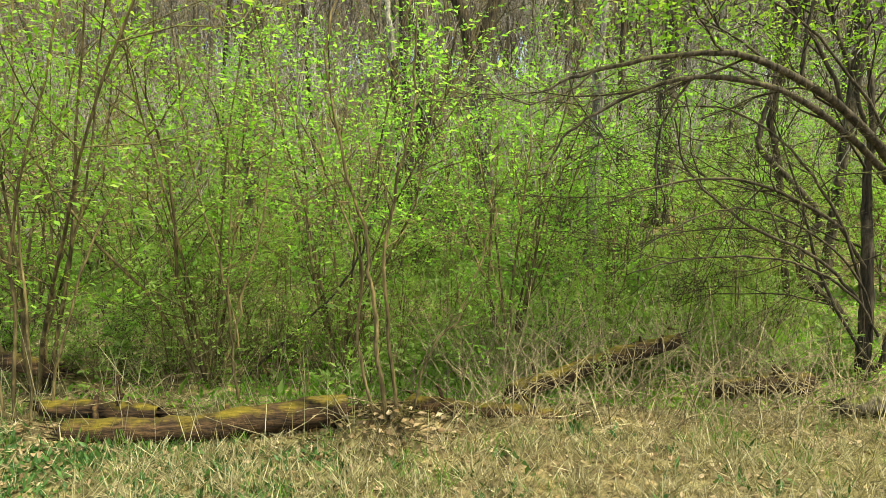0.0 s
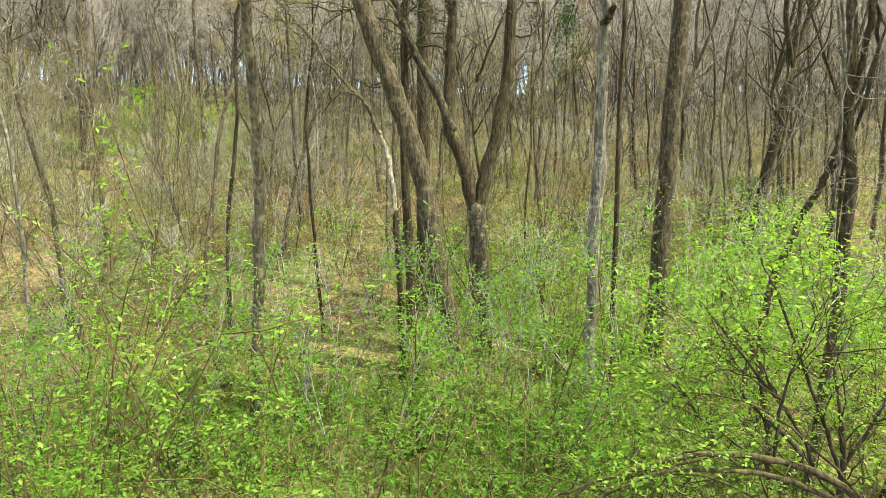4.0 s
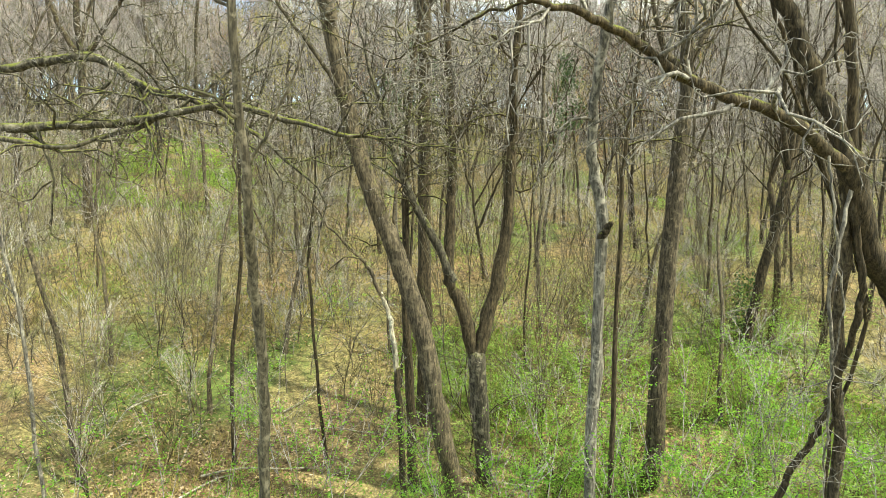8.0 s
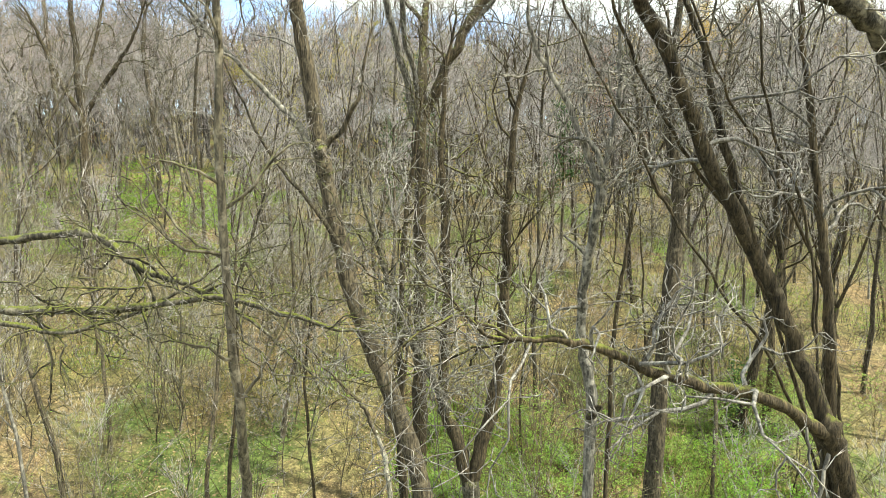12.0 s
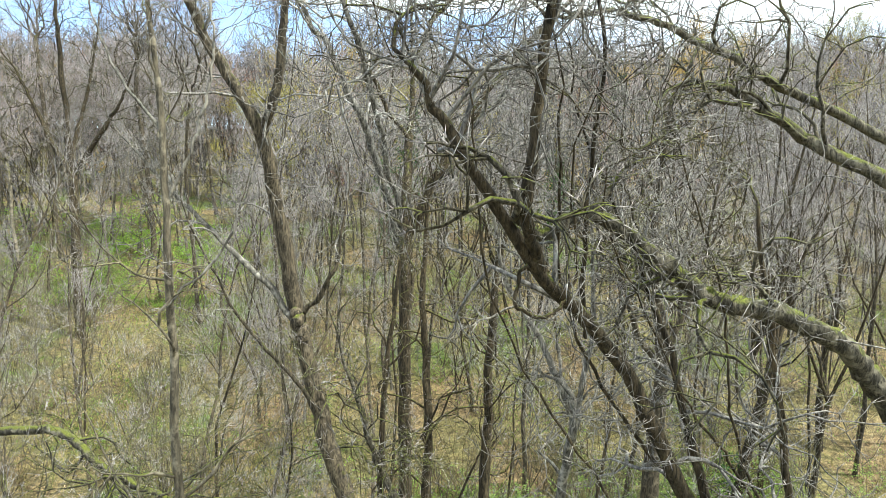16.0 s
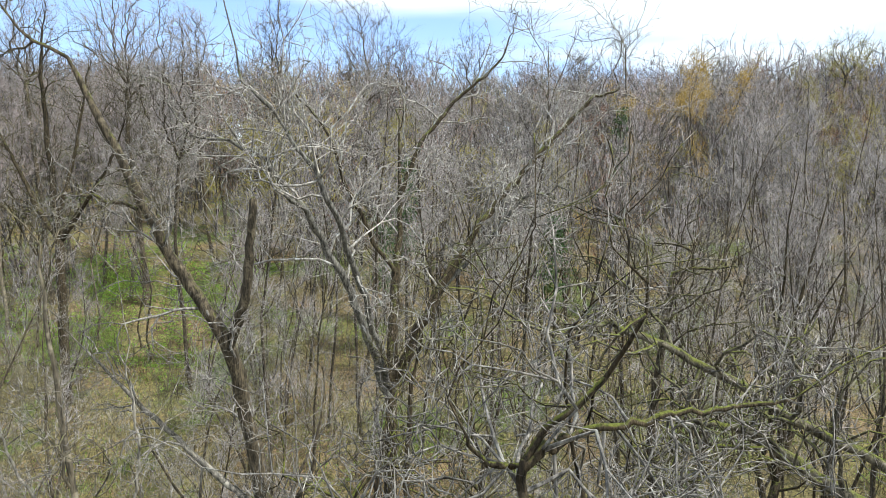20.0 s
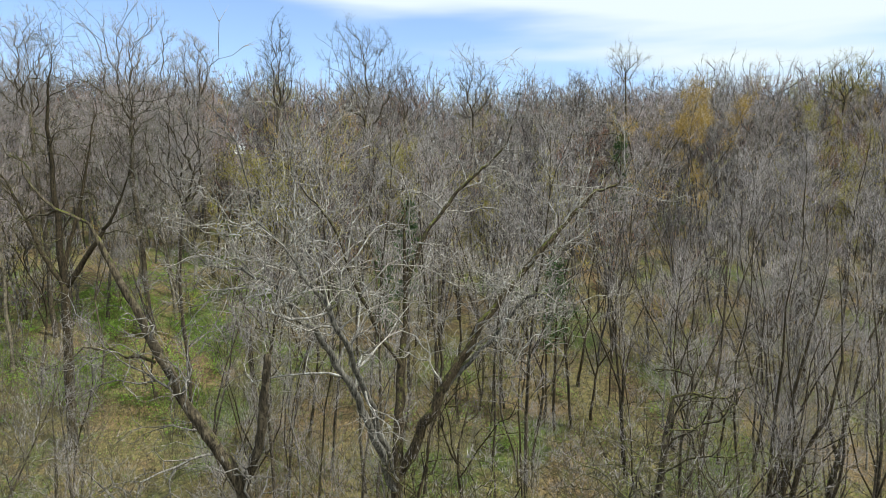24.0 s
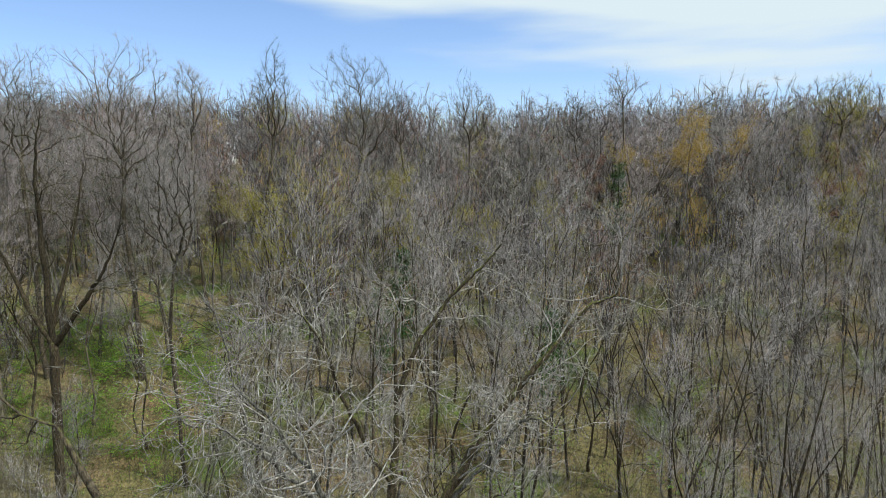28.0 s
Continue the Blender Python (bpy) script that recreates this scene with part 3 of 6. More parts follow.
def crown_tree(seed, tall, girth, wide, deep, tips=200, least=0.014, twig=0.8, per=5, sides=6, reach=0.68, forked=True):
    """Trunk, limbs and twigs of an open-grown leafless tree: branches grow towards points that fill a rounded crown."""
    rng = np.random.default_rng(seed)
    trunk, fine = Geo(), Geo()
    foot = tall - deep * 0.9
    pts = shoot(rng, (0, 0, -0.3), (rng.normal() * 0.03, rng.normal() * 0.03, 1), foot + 0.3, 6, 0.07, 0.06)
    rad = np.linspace(girth, min(girth * 0.72, least * math.sqrt(tips)), 7)
    rad[0] *= 1.35
    trunk.tube(pts, rad, sides, 0.05, rng)
    d = rng.normal(size=(tips, 3))
    d /= np.linalg.norm(d, axis=1)[:, None]
    lobes = 1.0 + 0.13 * np.sin(d[:, 0] * 5.1 + seed) + 0.13 * np.sin(d[:, 1] * 4.3 + 2.0 * seed) + 0.08 * np.sin(d[:, 2] * 7.0 + seed)
    ends = d * (rng.uniform(0.03, 1.0, tips) ** 0.42 * lobes)[:, None]
    ends = ends * [wide, wide, deep * 0.5] * np.where(ends[:, 2:] < 0, [[0.8, 0.8, 1.0]], 1.0)
    ends += pts[-1] * [1, 1, 0] + [0, 0, tall - deep * 0.5]
    ends = ends[np.argsort(np.linalg.norm((ends - pts[-1]) * [1, 1, 0.75], axis=1))]
    nodes, path, parent, arm = [pts[-2], pts[-1]], [0.0, 0.0], [-1, 0], [0, 0]
    first = 0
    for q in ends:
        have = np.array(nodes)
        gap = np.linalg.norm(have - q, axis=1)
        fall = np.maximum(0.0, have[:, 2] - q[2])                 # branches rise: joining a higher point costs more
        j = int(np.argmin(gap + reach * np.array(path) + 0.9 * fall))
        grow = have[j] - have[parent[j]] if parent[j] >= 0 else np.array([0, 0, 1.0])
        grow = grow / (np.linalg.norm(grow) + 1e-6)
        m = have[j] + (q - have[j]) * 0.5 + (grow * 0.1 + rng.normal(size=3) * 0.04) * gap[j]
        if j < 2:
            first += 1
        own = first % 5 if j < 2 else arm[j]
        nodes += [m, q]
        path += [path[j] + gap[j] * 0.5, path[j] + gap[j]]
        parent += [j, len(nodes) - 2]
        arm += [own, own]
        twigs_on(rng, fine, [m, q, q + (q - m) / (np.linalg.norm(q - m) + 0.01) * twig * 0.5], per, twig, least * 0.72, 0.3, forked)
    load = np.zeros(len(nodes))
    for k in range(len(nodes) - 1, 1, -1):
        load[k] = max(load[k], 1.0) if k % 2 else load[k]
        load[parent[k]] += load[k]
    rad = np.minimum(least * np.sqrt(np.maximum(load, 1.0)), girth * 0.7)
    nodes, parent, arm = np.array(nodes), np.array(parent), np.array(arm)
    arms = []
    for a in range(5):
        k = np.array([n for n in range(2, len(nodes)) if arm[n] == a], int)
        if len(k):
            g = Geo()
            g.prisms(nodes[parent[k]], nodes[k], np.minimum(rad[parent[k]], rad[k] * 1.25), rad[k])
            arms.append(g)
    return trunk, arms, fine


def joined(geos):
    g = Geo()
    for a in geos:
        g.put(*a.arrays())
    return g


def tree_thing(geos, label, category, group, bark_m, twig_m, name="tree", each_limb=False):
    root = thing(name, label, category, group)
    part("trunk", geos[0], bark_m, root)
    if each_limb:
        for a in geos[1]:
            part("limb", a, bark_m, root)
        part("crown", geos[2], twig_m, root, kind="stuff")
    else:
        part_two("crown", joined(geos[1]), geos[2], [bark_m, twig_m], root)
    return root


def stand(x, y, turn=0.0, size=1.0, lean=0.0, sink=0.05):
    m = Matrix.Translation((x, y, ground_z(x, y) - sink)) @ Matrix.Rotation(lean, 4, 'Y') @ Matrix.Rotation(turn, 4, 'Z') @ Matrix.Scale(size, 4)
    return m


def discard(roots, used):
    """Takes away the patterns that no place made use of."""
    for k, r in enumerate(roots):
        if k not in used:
            for o in (*r.children_recursive, r):
                bpy.data.objects.remove(o)


WOOD = "leafless trees of the hillside wood"
tree_specs = [
    ("slender grey-barked tree, leafless, with rising grey twigs", BARK_GREY, TWIG, forest_tree, dict(seed=11, tall=20, girth=0.10, crown=0.45, width=0.15, leaders=1, limbs=20)),
    ("slim brown tree with a bare, narrow crown", BARK_DARK, TWIG, forest_tree, dict(seed=12, tall=18, girth=0.08, crown=0.5, width=0.12, leaders=1, limbs=18)),
    ("forked dark-barked tree, leafless, with a spreading crown", BARK_DARK, TWIG_DARK, forest_tree, dict(seed=13, tall=20, girth=0.17, crown=0.35, width=0.17, leaders=3, limbs=24, splay=0.42, fork=0.32)),
    ("grey tree with several rising stems and bare twigs", BARK_GREY, TWIG, forest_tree, dict(seed=14, tall=18, girth=0.14, crown=0.2, width=0.14, leaders=4, limbs=26, splay=0.3, fork=0.12)),
    ("pale thin tree, leafless, with fine grey twigs", BARK_PALE, TWIG, forest_tree, dict(seed=15, tall=16, girth=0.065, crown=0.4, width=0.15, leaders=1, limbs=18)),
    ("dark crooked tree with bare wide branches", BARK_DARK, TWIG, plain_tree, dict(seed=16, tall=17, girth=0.13, bole=0.38, main=4, spread=0.72, up=0.04, lean=0.12, leader=False, levels=5)),
    ("grey-twigged tree with a forked bare crown", BARK_GREY, TWIG, forest_tree, dict(seed=18, tall=18, girth=0.10, crown=0.4, width=0.16, leaders=2, limbs=22, splay=0.3, fork=0.4)),
    ("brushy grey tree with a broom of fine upright twigs", BARK_GREY, TWIG, forest_tree, dict(seed=17, tall=15, girth=0.08, crown=0.1, width=0.17, leaders=5, limbs=30, splay=0.22, fork=0.06)),
]
protos, close_protos = [], []
for label, bm, tm, grow, spec in tree_specs:
    protos.append(tree_thing(grow(**dict(spec, least=0.0115) | (dict() if grow is plain_tree else dict(twigs=4, rise=0.42))), label, "tree", WOOD, bm, tm))
    spec["seed"] += 600
    spec.update(dict(levels=6) if grow is plain_tree else dict(segs=4, sides=7, subs=4, twigs=5, twig=0.8, rise=0.4))
    close_protos.append(tree_thing(grow(**dict(spec, least=0.0075)), label, "tree", WOOD, bm, tm, each_limb=True))
SAP = "thin saplings of the understorey"
sap_kw = dict(sides=4, levels=5, solid=1, segs=2, shoots=14, twig=0.6)
sap_specs = [
    ("thin grey sapling with many upright bare twigs", BARK_GREY, BARK_SMOOTH, dict(seed=31, tall=8, girth=0.035, bole=0.15, main=4, spread=0.34, up=0.2, **sap_kw)),
    ("thin pale sapling, leafless, with whitish twigs", BARK_PALE, TWIG_PALE, dict(seed=32, tall=7, girth=0.03, bole=0.25, main=3, spread=0.4, up=0.15, **sap_kw)),
    ("thin brown sapling with bare crooked twigs", BARK_SMOOTH, TWIG, dict(seed=33, tall=9, girth=0.04, bole=0.35, main=3, spread=0.5, up=0.08, lean=0.1, **sap_kw)),
]
saps = []
for label, bm, tm, spec in sap_specs:
    saps.append(tree_thing(plain_tree(**spec), label, "sapling", SAP, bm, tm, "sapling"))


def leafing_sapling(seed, label, n=420, leaf_m=None):
    g = plain_tree(seed, 6, 0.03, 0.15, 4, 4, 1, 0.5, 0.08, 0.005, 4, False, 0.06, 2, 10, 0.5)
    r = tree_thing(g, label, "sapling", SAP, BARK_SMOOTH, TWIG, "sapling")
    rng = np.random.default_rng(seed)
    v = g[2].arrays()[0]
    p = v[rng.integers(0, len(v), n)] + rng.normal(size=(n, 3)) * 0.12
    lv = Geo()
    sz = 0.085 * rng.uniform(0.5, 1.3, n)
    lv.leaves(p, rng.normal(size=(n, 3)) * [1, 1, 0.5], rng.normal(size=(n, 3)) * 0.6 + [0, 0, 1], sz, sz * 0.5)
    part("foliage", lv, leaf_m or LEAF_LOW, r, "sparse young green leaves", "stuff")
    return r


saps.append(leafing_sapling(34, "thin sapling just breaking into green leaf"))
saps.append(leafing_sapling(35, "slender young tree with sparse fresh leaves"))

# chosen trunks that stand out: x, y, prototype, turn, size
chosen = [
    (-11.0, 16.7, 4, 0.3, 0.95), (-10.8, 18.2, 0, 2.1, 0.95), (-8.3, 21.8, 0, 1.0, 0.9), (-6.5, 18.9, 1, 4.0, 0.9), (-3.7, 19.3, 1, 2.5, 0.8),
    (13.2, 30.8, 1, 1.7, 1.0), (16.7, 27.3, 2, 3.6, 0.9), (-1.7, 24.0, 1, 5.2, 0.95),
    (-12.5, 15.5, 1, 1.9, 0.8), (9.8, 21.5, 0, 0.9, 0.85), (-6.8, 26.5, 0, 0.2, 0.95), (3.4, 25.5, 1, 3.1, 0.8),
]
rng = np.random.default_rng(5)
taken = [(x, y) for x, y, *_ in chosen] + [(1.1, 18.0), (0.2, 17.2), (3.1, 12.8), (6.6, 19.0), (-3.9, 12.3), (6.2, 10.6), (-24.8, 44.7), (-0.5, 22.5), (-21.2, 46.8), (12.9, 26.8), (14.9, 28.4)]
spots = list(chosen)
tries = 0
while len(spots) < 140 and tries < 9000:
    tries += 1
    y = 25 + 41 * rng.uniform() ** 0.85
    x = rng.uniform(-1, 1) * (0.78 * y + 3)
    if min((x - a) ** 2 + (y - b) ** 2 for a, b in taken) < (2.9 if y < 30 else 1.8 if x > 0 else 2.4) ** 2:
        continue
    if -0.68 < x / y < -0.30 and y < 80 and rng.uniform() < 0.6:     # thinned along a wedge of the camera's view, to show the green undergrowth
        continue
    if (-16 < x < -4 and 17 < y < 34 or -36 < x < -7 and 34 <= y < 74) and rng.uniform() < 0.5:
        continue
    taken.append((x, y))
    spots.append((x, y, int(rng.choice(8, p=[0.2, 0.17, 0.13, 0.08, 0.13, 0.1, 0.16, 0.03])), rng.uniform(0, 6.28), rng.uniform(0.74, 1.24)))
used = set()
tops = [max(v.co.z for child in r.children for v in child.data.vertices) for r in protos]
for x, y, k, turn, size in spots:
    size = min(size, (25.5 + 0.1 * y - ground_z(x, y)) / tops[k])      # capped to fit the camera's view: no crown stands out above the skyline
    m = stand(x, y, turn, size)
    made = close_protos if y < 29 else protos
    if (k, y < 29) not in used:
        used.add((k, y < 29))
        made[k].matrix_basis = m
    else:
        copy_thing(made[k], m)
discard(protos, {k for k, near in used if not near})
discard(close_protos, {k for k, near in used if near})
used = set()
count = 0
while count < 310:
    y = 15 + 43 * rng.uniform() ** 0.8
    x = rng.uniform(-1, 1) * (0.78 * y + 2)
    if count >= 240:                            # pale thin growth on the leaf-strewn side
        y = rng.uniform(25, 46)
        x = rng.uniform(-0.72, -0.2) * y
    if y < 18 and abs(x) < 9 or -0.68 < x / y < -0.30 and y > 24 and count < 240 and rng.uniform() < 0.35:
        continue
    k, m = int(rng.integers(5) if count < 240 else rng.integers(2)), stand(x, y, rng.uniform(0, 6.28), rng.uniform(0.5, 1.05))
    count += 1
    if k not in used:
        used.add(k)
        saps[k].matrix_basis = m
    else:
        copy_thing(saps[k], m)


leafy = leafing_sapling(36, "slender sapling in full fresh green leaf", 1300, LEAF)
for n, (x, y, size) in enumerate([(-2.2, 11.6, 0.95), (0.4, 13.2, 0.95), (2.0, 10.6, 0.85), (4.9, 13.4, 1.0), (-4.6, 10.2, 0.85), (7.2, 13.8, 0.95), (-7.0, 9.4, 0.85), (9.0, 16.0, 1.0), (3.2, 17.2, 0.9), (10.6, 20.5, 0.9), (5.6, 21.5, 0.85), (-0.6, 19.6, 0.8), (-5.6, 12.4, 1.05), (-3.2, 14.6, 1.1), (1.4, 12.0, 1.05), (3.6, 11.4, 1.0), (6.0, 15.6, 1.1), (-8.6, 12.0, 1.0), (-1.2, 9.2, 0.9), (8.2, 11.6, 1.0)]):
    if n == 0:
        leafy.matrix_basis = stand(x, y, 0.4, size)
    else:
        copy_thing(leafy, stand(x, y, n * 1.3, size))


# ---- the far wood: too many trees to count ----
def far_wood():
    rng = np.random.default_rng(77)
    kinds = []
    for k in range(8):                          # trees of the upper slope: one straight stem, or a low fork
        kinds.append(forest_tree(100 + k, 20, 0.12, 0.3 + 0.04 * (k % 3), 0.17 + 0.02 * (k % 2), 2 + k % 3, 20, 2, 2, 1.3, 0.023, 3, 2, 0.42, fork=0.35 + 0.05 * (k % 3), forked=False, stout=0.8))
    for k in range(8):                          # trees along the crest, coarser
        kinds.append(crown_tree(120 + k, 20, 0.17, 3.4 + 0.25 * (k % 4), 14.0 + k % 3, 100, 0.027, 1.3, 7, 3, forked=False))
    for k in range(4):                          # bushy undergrowth trees that fill the gaps between the trunks
        kinds.append(forest_tree(140 + k, 8, 0.05, 0.05, 0.24, 3, 12, 2, 2, 1.0, 0.022, 3, 2, 0.45, fork=0.08, forked=False))
    kinds = [[g.arrays() for g in (trunk, joined(arms), fine)] for trunk, arms, fine in kinds]
    coloured = [(31.5, 84), (28.5, 88), (52, 88), (48, 76), (-5.5, 86), (57, 92), (28.8, 92), (16, 80)]     # budding trees, kept clear of wood along the camera's line of sight
    vs, qs, ts, sq, st, n = [], [], [], [], [], 0
    for k in range(1760):
        if k < 300:
            kind, y, tall = k % 8, rng.uniform(58, 100), rng.uniform(16, 21.5)
        elif k < 980:
            kind, y = 8 + k % 8, 98 + 68 * rng.uniform()
            tall = rng.uniform(20.8, 25.8) - 3.5 * (y - 98) / 68
        else:
            kind, y, tall = 16 + k % 4, 56 + 106 * rng.uniform() ** 0.85, rng.uniform(6, 11)
        x = rng.uniform(-1, 1) * (0.8 * y + 6)
        if y > 98:
            tall += 2.5 * min(1.0, max(0.0, x / y - 0.2) / 0.3)
        # wedges left open to the camera's view: the green strip, the budding trees
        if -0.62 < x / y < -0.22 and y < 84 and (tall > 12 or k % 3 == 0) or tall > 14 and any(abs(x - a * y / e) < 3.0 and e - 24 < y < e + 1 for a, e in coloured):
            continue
        a, size = rng.uniform(0, 6.28), tall / (8 if kind > 15 else 20)
        c, s = math.cos(a) * size, math.sin(a) * size
        tone = int(rng.choice(7, p=[0.30, 0.27, 0.03, 0.09, 0.18, 0.10, 0.03]))
        z = ground_z(x, y)
        for j, (v, q, t) in enumerate(kinds[kind]):
            w = np.stack([v[:, 0] * c - v[:, 1] * s + x, v[:, 0] * s + v[:, 1] * c + y, v[:, 2] * size + z], 1)
            vs.append(w)
            qs.append(q + n)
            ts.append(t + n)
            slot = k % 3 // 2 if j == 0 else 2 + k % 2 if j == 1 else 2 + tone
            sq.append(np.full(len(q), slot))
            st.append(np.full(len(t), slot))
            n += len(v)
    me = build_mesh("far_wood", np.concatenate(vs), np.concatenate(qs), np.concatenate(ts), [TWIG_DARK, BARK_GREY, TWIG, TWIG_DARK, TWIG_PALE, BUDS, TWIG_MAUVE_HAZE, BUDS_RED, BUDS_GOLD], slots=np.concatenate(sq + st))
    tagged(new("far_wood", me), "distant leafless hillside wood, grey-brown, dense", "woodland", kind="stuff")


far_wood()


def brush(name, label, count, seed, material):
    """Thin whippy stems that stand all over the slope, past counting."""
    rng = np.random.default_rng(seed)
    g, spikes = Geo(), []
    n = 0
    while n < count:
        y = 16 + 50 * rng.uniform() ** 0.9
        x = rng.uniform(-1, 1) * (0.78 * y + 2)
        if y < 28 and rng.uniform() < 0.72:
            continue
        n += 1
        p = np.array([x, y, ground_z(x, y) - 0.05])
        ln = rng.uniform(1.2, 4.5)
        d = np.array([rng.normal() * 0.36, rng.normal() * 0.36, 1.0])
        line = shoot(rng, p, d / np.linalg.norm(d), ln, 2, 0.22, -0.03)
        g.tube(line, [0.014, 0.010, 0.005], 3)
        for _ in range(4):
            w = rng.uniform(0.3, 1.0)
            a = line[1] * (1 - w) + line[2] * w
            dd = rng.normal(size=3) * 0.6 + [0, 0, 0.5]
            spikes.append((a, a + dd * ln * 0.22, 0.006))
    flush(g, spikes)
    tagged(new(name, g.mesh(name, material)), label, "brush", kind="stuff")


# dark and pale sets: shaded and sunlit stems put into the colour
brush("brush", "thin bare brown brush stems standing all over the slope", 1000, 90, TWIG_DARK)
brush("pale_brush", "thin brush stems, sunlight put into their pale tone, over the slope", 800, 91, CANE)
brush("tan_brush", "thin tan brush stems standing all over the slope", 1100, 92, BARK_BUSH)

# ---- single trees by the clearing ----


def own_tree(name, label, bark_m, twig_m, stems, seed, reach=2.0, twig_r=0.005, gnarl=0.8, more=0.75, split=False):
    """A tree of its own shape. stems: (part name, control points, radius at foot and tip, bare share)."""
    rng = np.random.default_rng(seed)
    x, y = stems[0][1][0][:2]
    root = thing(name, label, "tree")
    twigs = Geo()
    for pname, ctrl, r0, r1, bare, n_sub, mat in stems:
        g = Geo()
        pts = smooth_line(ctrl, 8, 0.014, rng)
        if pname in ("limb", "vine", "bough", "stem"):      # gnarled growth: kinks every metre or so
            kink = rng.normal(size=(len(pts) + 2, 3)) * (0.05 if y > 20 else 0.022 if y > 14 else 0.013)
            pts[1:-1] += ((kink[:-2] + kink[1:-1] + kink[2:]) / 1.8)[1:-1]
        rad = 0.72 * (r1 + (r0 - r1) * (1 - np.linspace(0, 1, len(pts)) ** 1.5))
        if pname == "trunk":
            rad[0] *= 1.45
            rad[1] *= 1.15
        g.tube(pts, rad, 10, 0.085, rng)
        spikes = []
        side = twigs if split else g
        for _ in range(round(n_sub * more)):
            u = rng.uniform(bare, 1.0) * (len(pts) - 1)
            i = min(int(u), len(pts) - 2)
            p = pts[i] + (pts[i + 1] - pts[i]) * (u - i)
            d = aside(rng, pts[i + 1] - pts[i], rng.uniform(0.5, 1.2)) + np.array([0, 0, 0.1])
            ramify(rng, side, spikes, p, d / np.linalg.norm(d), reach * rng.uniform(0.35, 0.7), min(rad[i] * 0.5, 0.036), 0, 5, 4, gnarl, 0.02, 3, 4, twig_r, 0.7, 0.38)
        if n_sub:
            ramify(rng, g, spikes, pts[-1], (pts[-1] - pts[-2]) / np.linalg.norm(pts[-1] - pts[-2]), reach * 0.6, rad[-1] * 0.9, 0, 5, 4, 0.8, 0.03, 3, 4, twig_r, 0.7, 0.38)
        flush(twigs, spikes)
        if pname in ("trunk", "limb", "stem"):
            twigs_on(rng, twigs, pts, 8, 0.5, twig_r, 0.1)
        part(pname, g, mat or bark_m, root)
    if twigs.n:
        part("crown", twigs, twig_m, root, kind="stuff")
    return root


own_tree("tree", "slim smooth-barked brown tree, leafless, kinked halfway up", BARK_SMOOTH, TWIG, [
    ("trunk", [(-3.95, 12.4, 0.0), (-3.6, 12.0, 3.0), (-3.3, 11.35, 6.2), (-3.15, 10.5, 8.6), (-3.02, 9.83, 10.3), (-3.0, 9.4, 13.5), (-2.78, 9.0, 17.4), (-2.8, 8.9, 19.4), (-2.95, 8.9, 21.4)], 0.15, 0.02, 0.45, 14, None),
    ("limb", [(-3.0, 9.83, 10.3), (-2.4, 9.6, 11.2), (-1.8, 9.5, 12.6)], 0.04, 0.01, 0.2, 3, None),
    ("limb", [(-3.0, 9.5, 12.6), (-3.9, 9.8, 13.2), (-4.6, 9.9, 14.6)], 0.035, 0.01, 0.2, 3, None),
    ("limb", [(-2.78, 9.0, 17.5), (-2.3, 9.0, 18.5), (-2.1, 9.0, 19.5), (-2.15, 8.9, 20.4)], 0.03, 0.01, 0.2, 4, BARK_PALE),
    ("limb", [(-2.8, 8.95, 18.4), (-3.3, 8.9, 19.2), (-3.6, 8.9, 20.4)], 0.026, 0.01, 0.2, 4, BARK_PALE),
    ("limb", [(-2.85, 9.0, 16.2), (-2.1, 9.2, 17.0), (-1.6, 9.3, 18.4)], 0.026, 0.01, 0.2, 4, BARK_PALE),
], 201, reach=1.2, twig_r=0.004)
own_tree("tree", "dark tree forking into a wide V above green undergrowth", BARK_DARK, TWIG, [
    ("trunk", [(1.25, 18.2, 0.6), (1.15, 17.6, 2.4), (0.9, 17.3, 5.3)], 0.37, 0.34, 1.0, 0, BARK_MOSSY),
    ("limb", [(0.9, 17.3, 5.2), (0.45, 17.3, 6.8), (0.18, 17.4, 7.7), (0.26, 17.9, 11.3), (0.1, 18.4, 15.2), (0.5, 18.6, 18.5)], 0.28, 0.03, 0.4, 12, None),
    ("limb", [(0.3, 17.3, 7.3), (-0.95, 17.3, 9.8), (-1.55, 17.2, 11.7), (-2.2, 17.3, 14.0)], 0.17, 0.03, 0.3, 9, BARK_MOSSY),
    ("limb", [(0.95, 17.3, 5.2), (1.62, 17.3, 8.3), (1.84, 17.3, 11.4), (1.97, 17.0, 14.8), (2.5, 17.0, 17.5)], 0.26, 0.03, 0.35, 12, None),
    ("limb", [(0.9, 17.35, 8.6), (1.2, 17.3, 9.3), (1.75, 17.3, 10.6)], 0.06, 0.03, 0.9, 1, None),
], 202, reach=2.4, more=1.2)
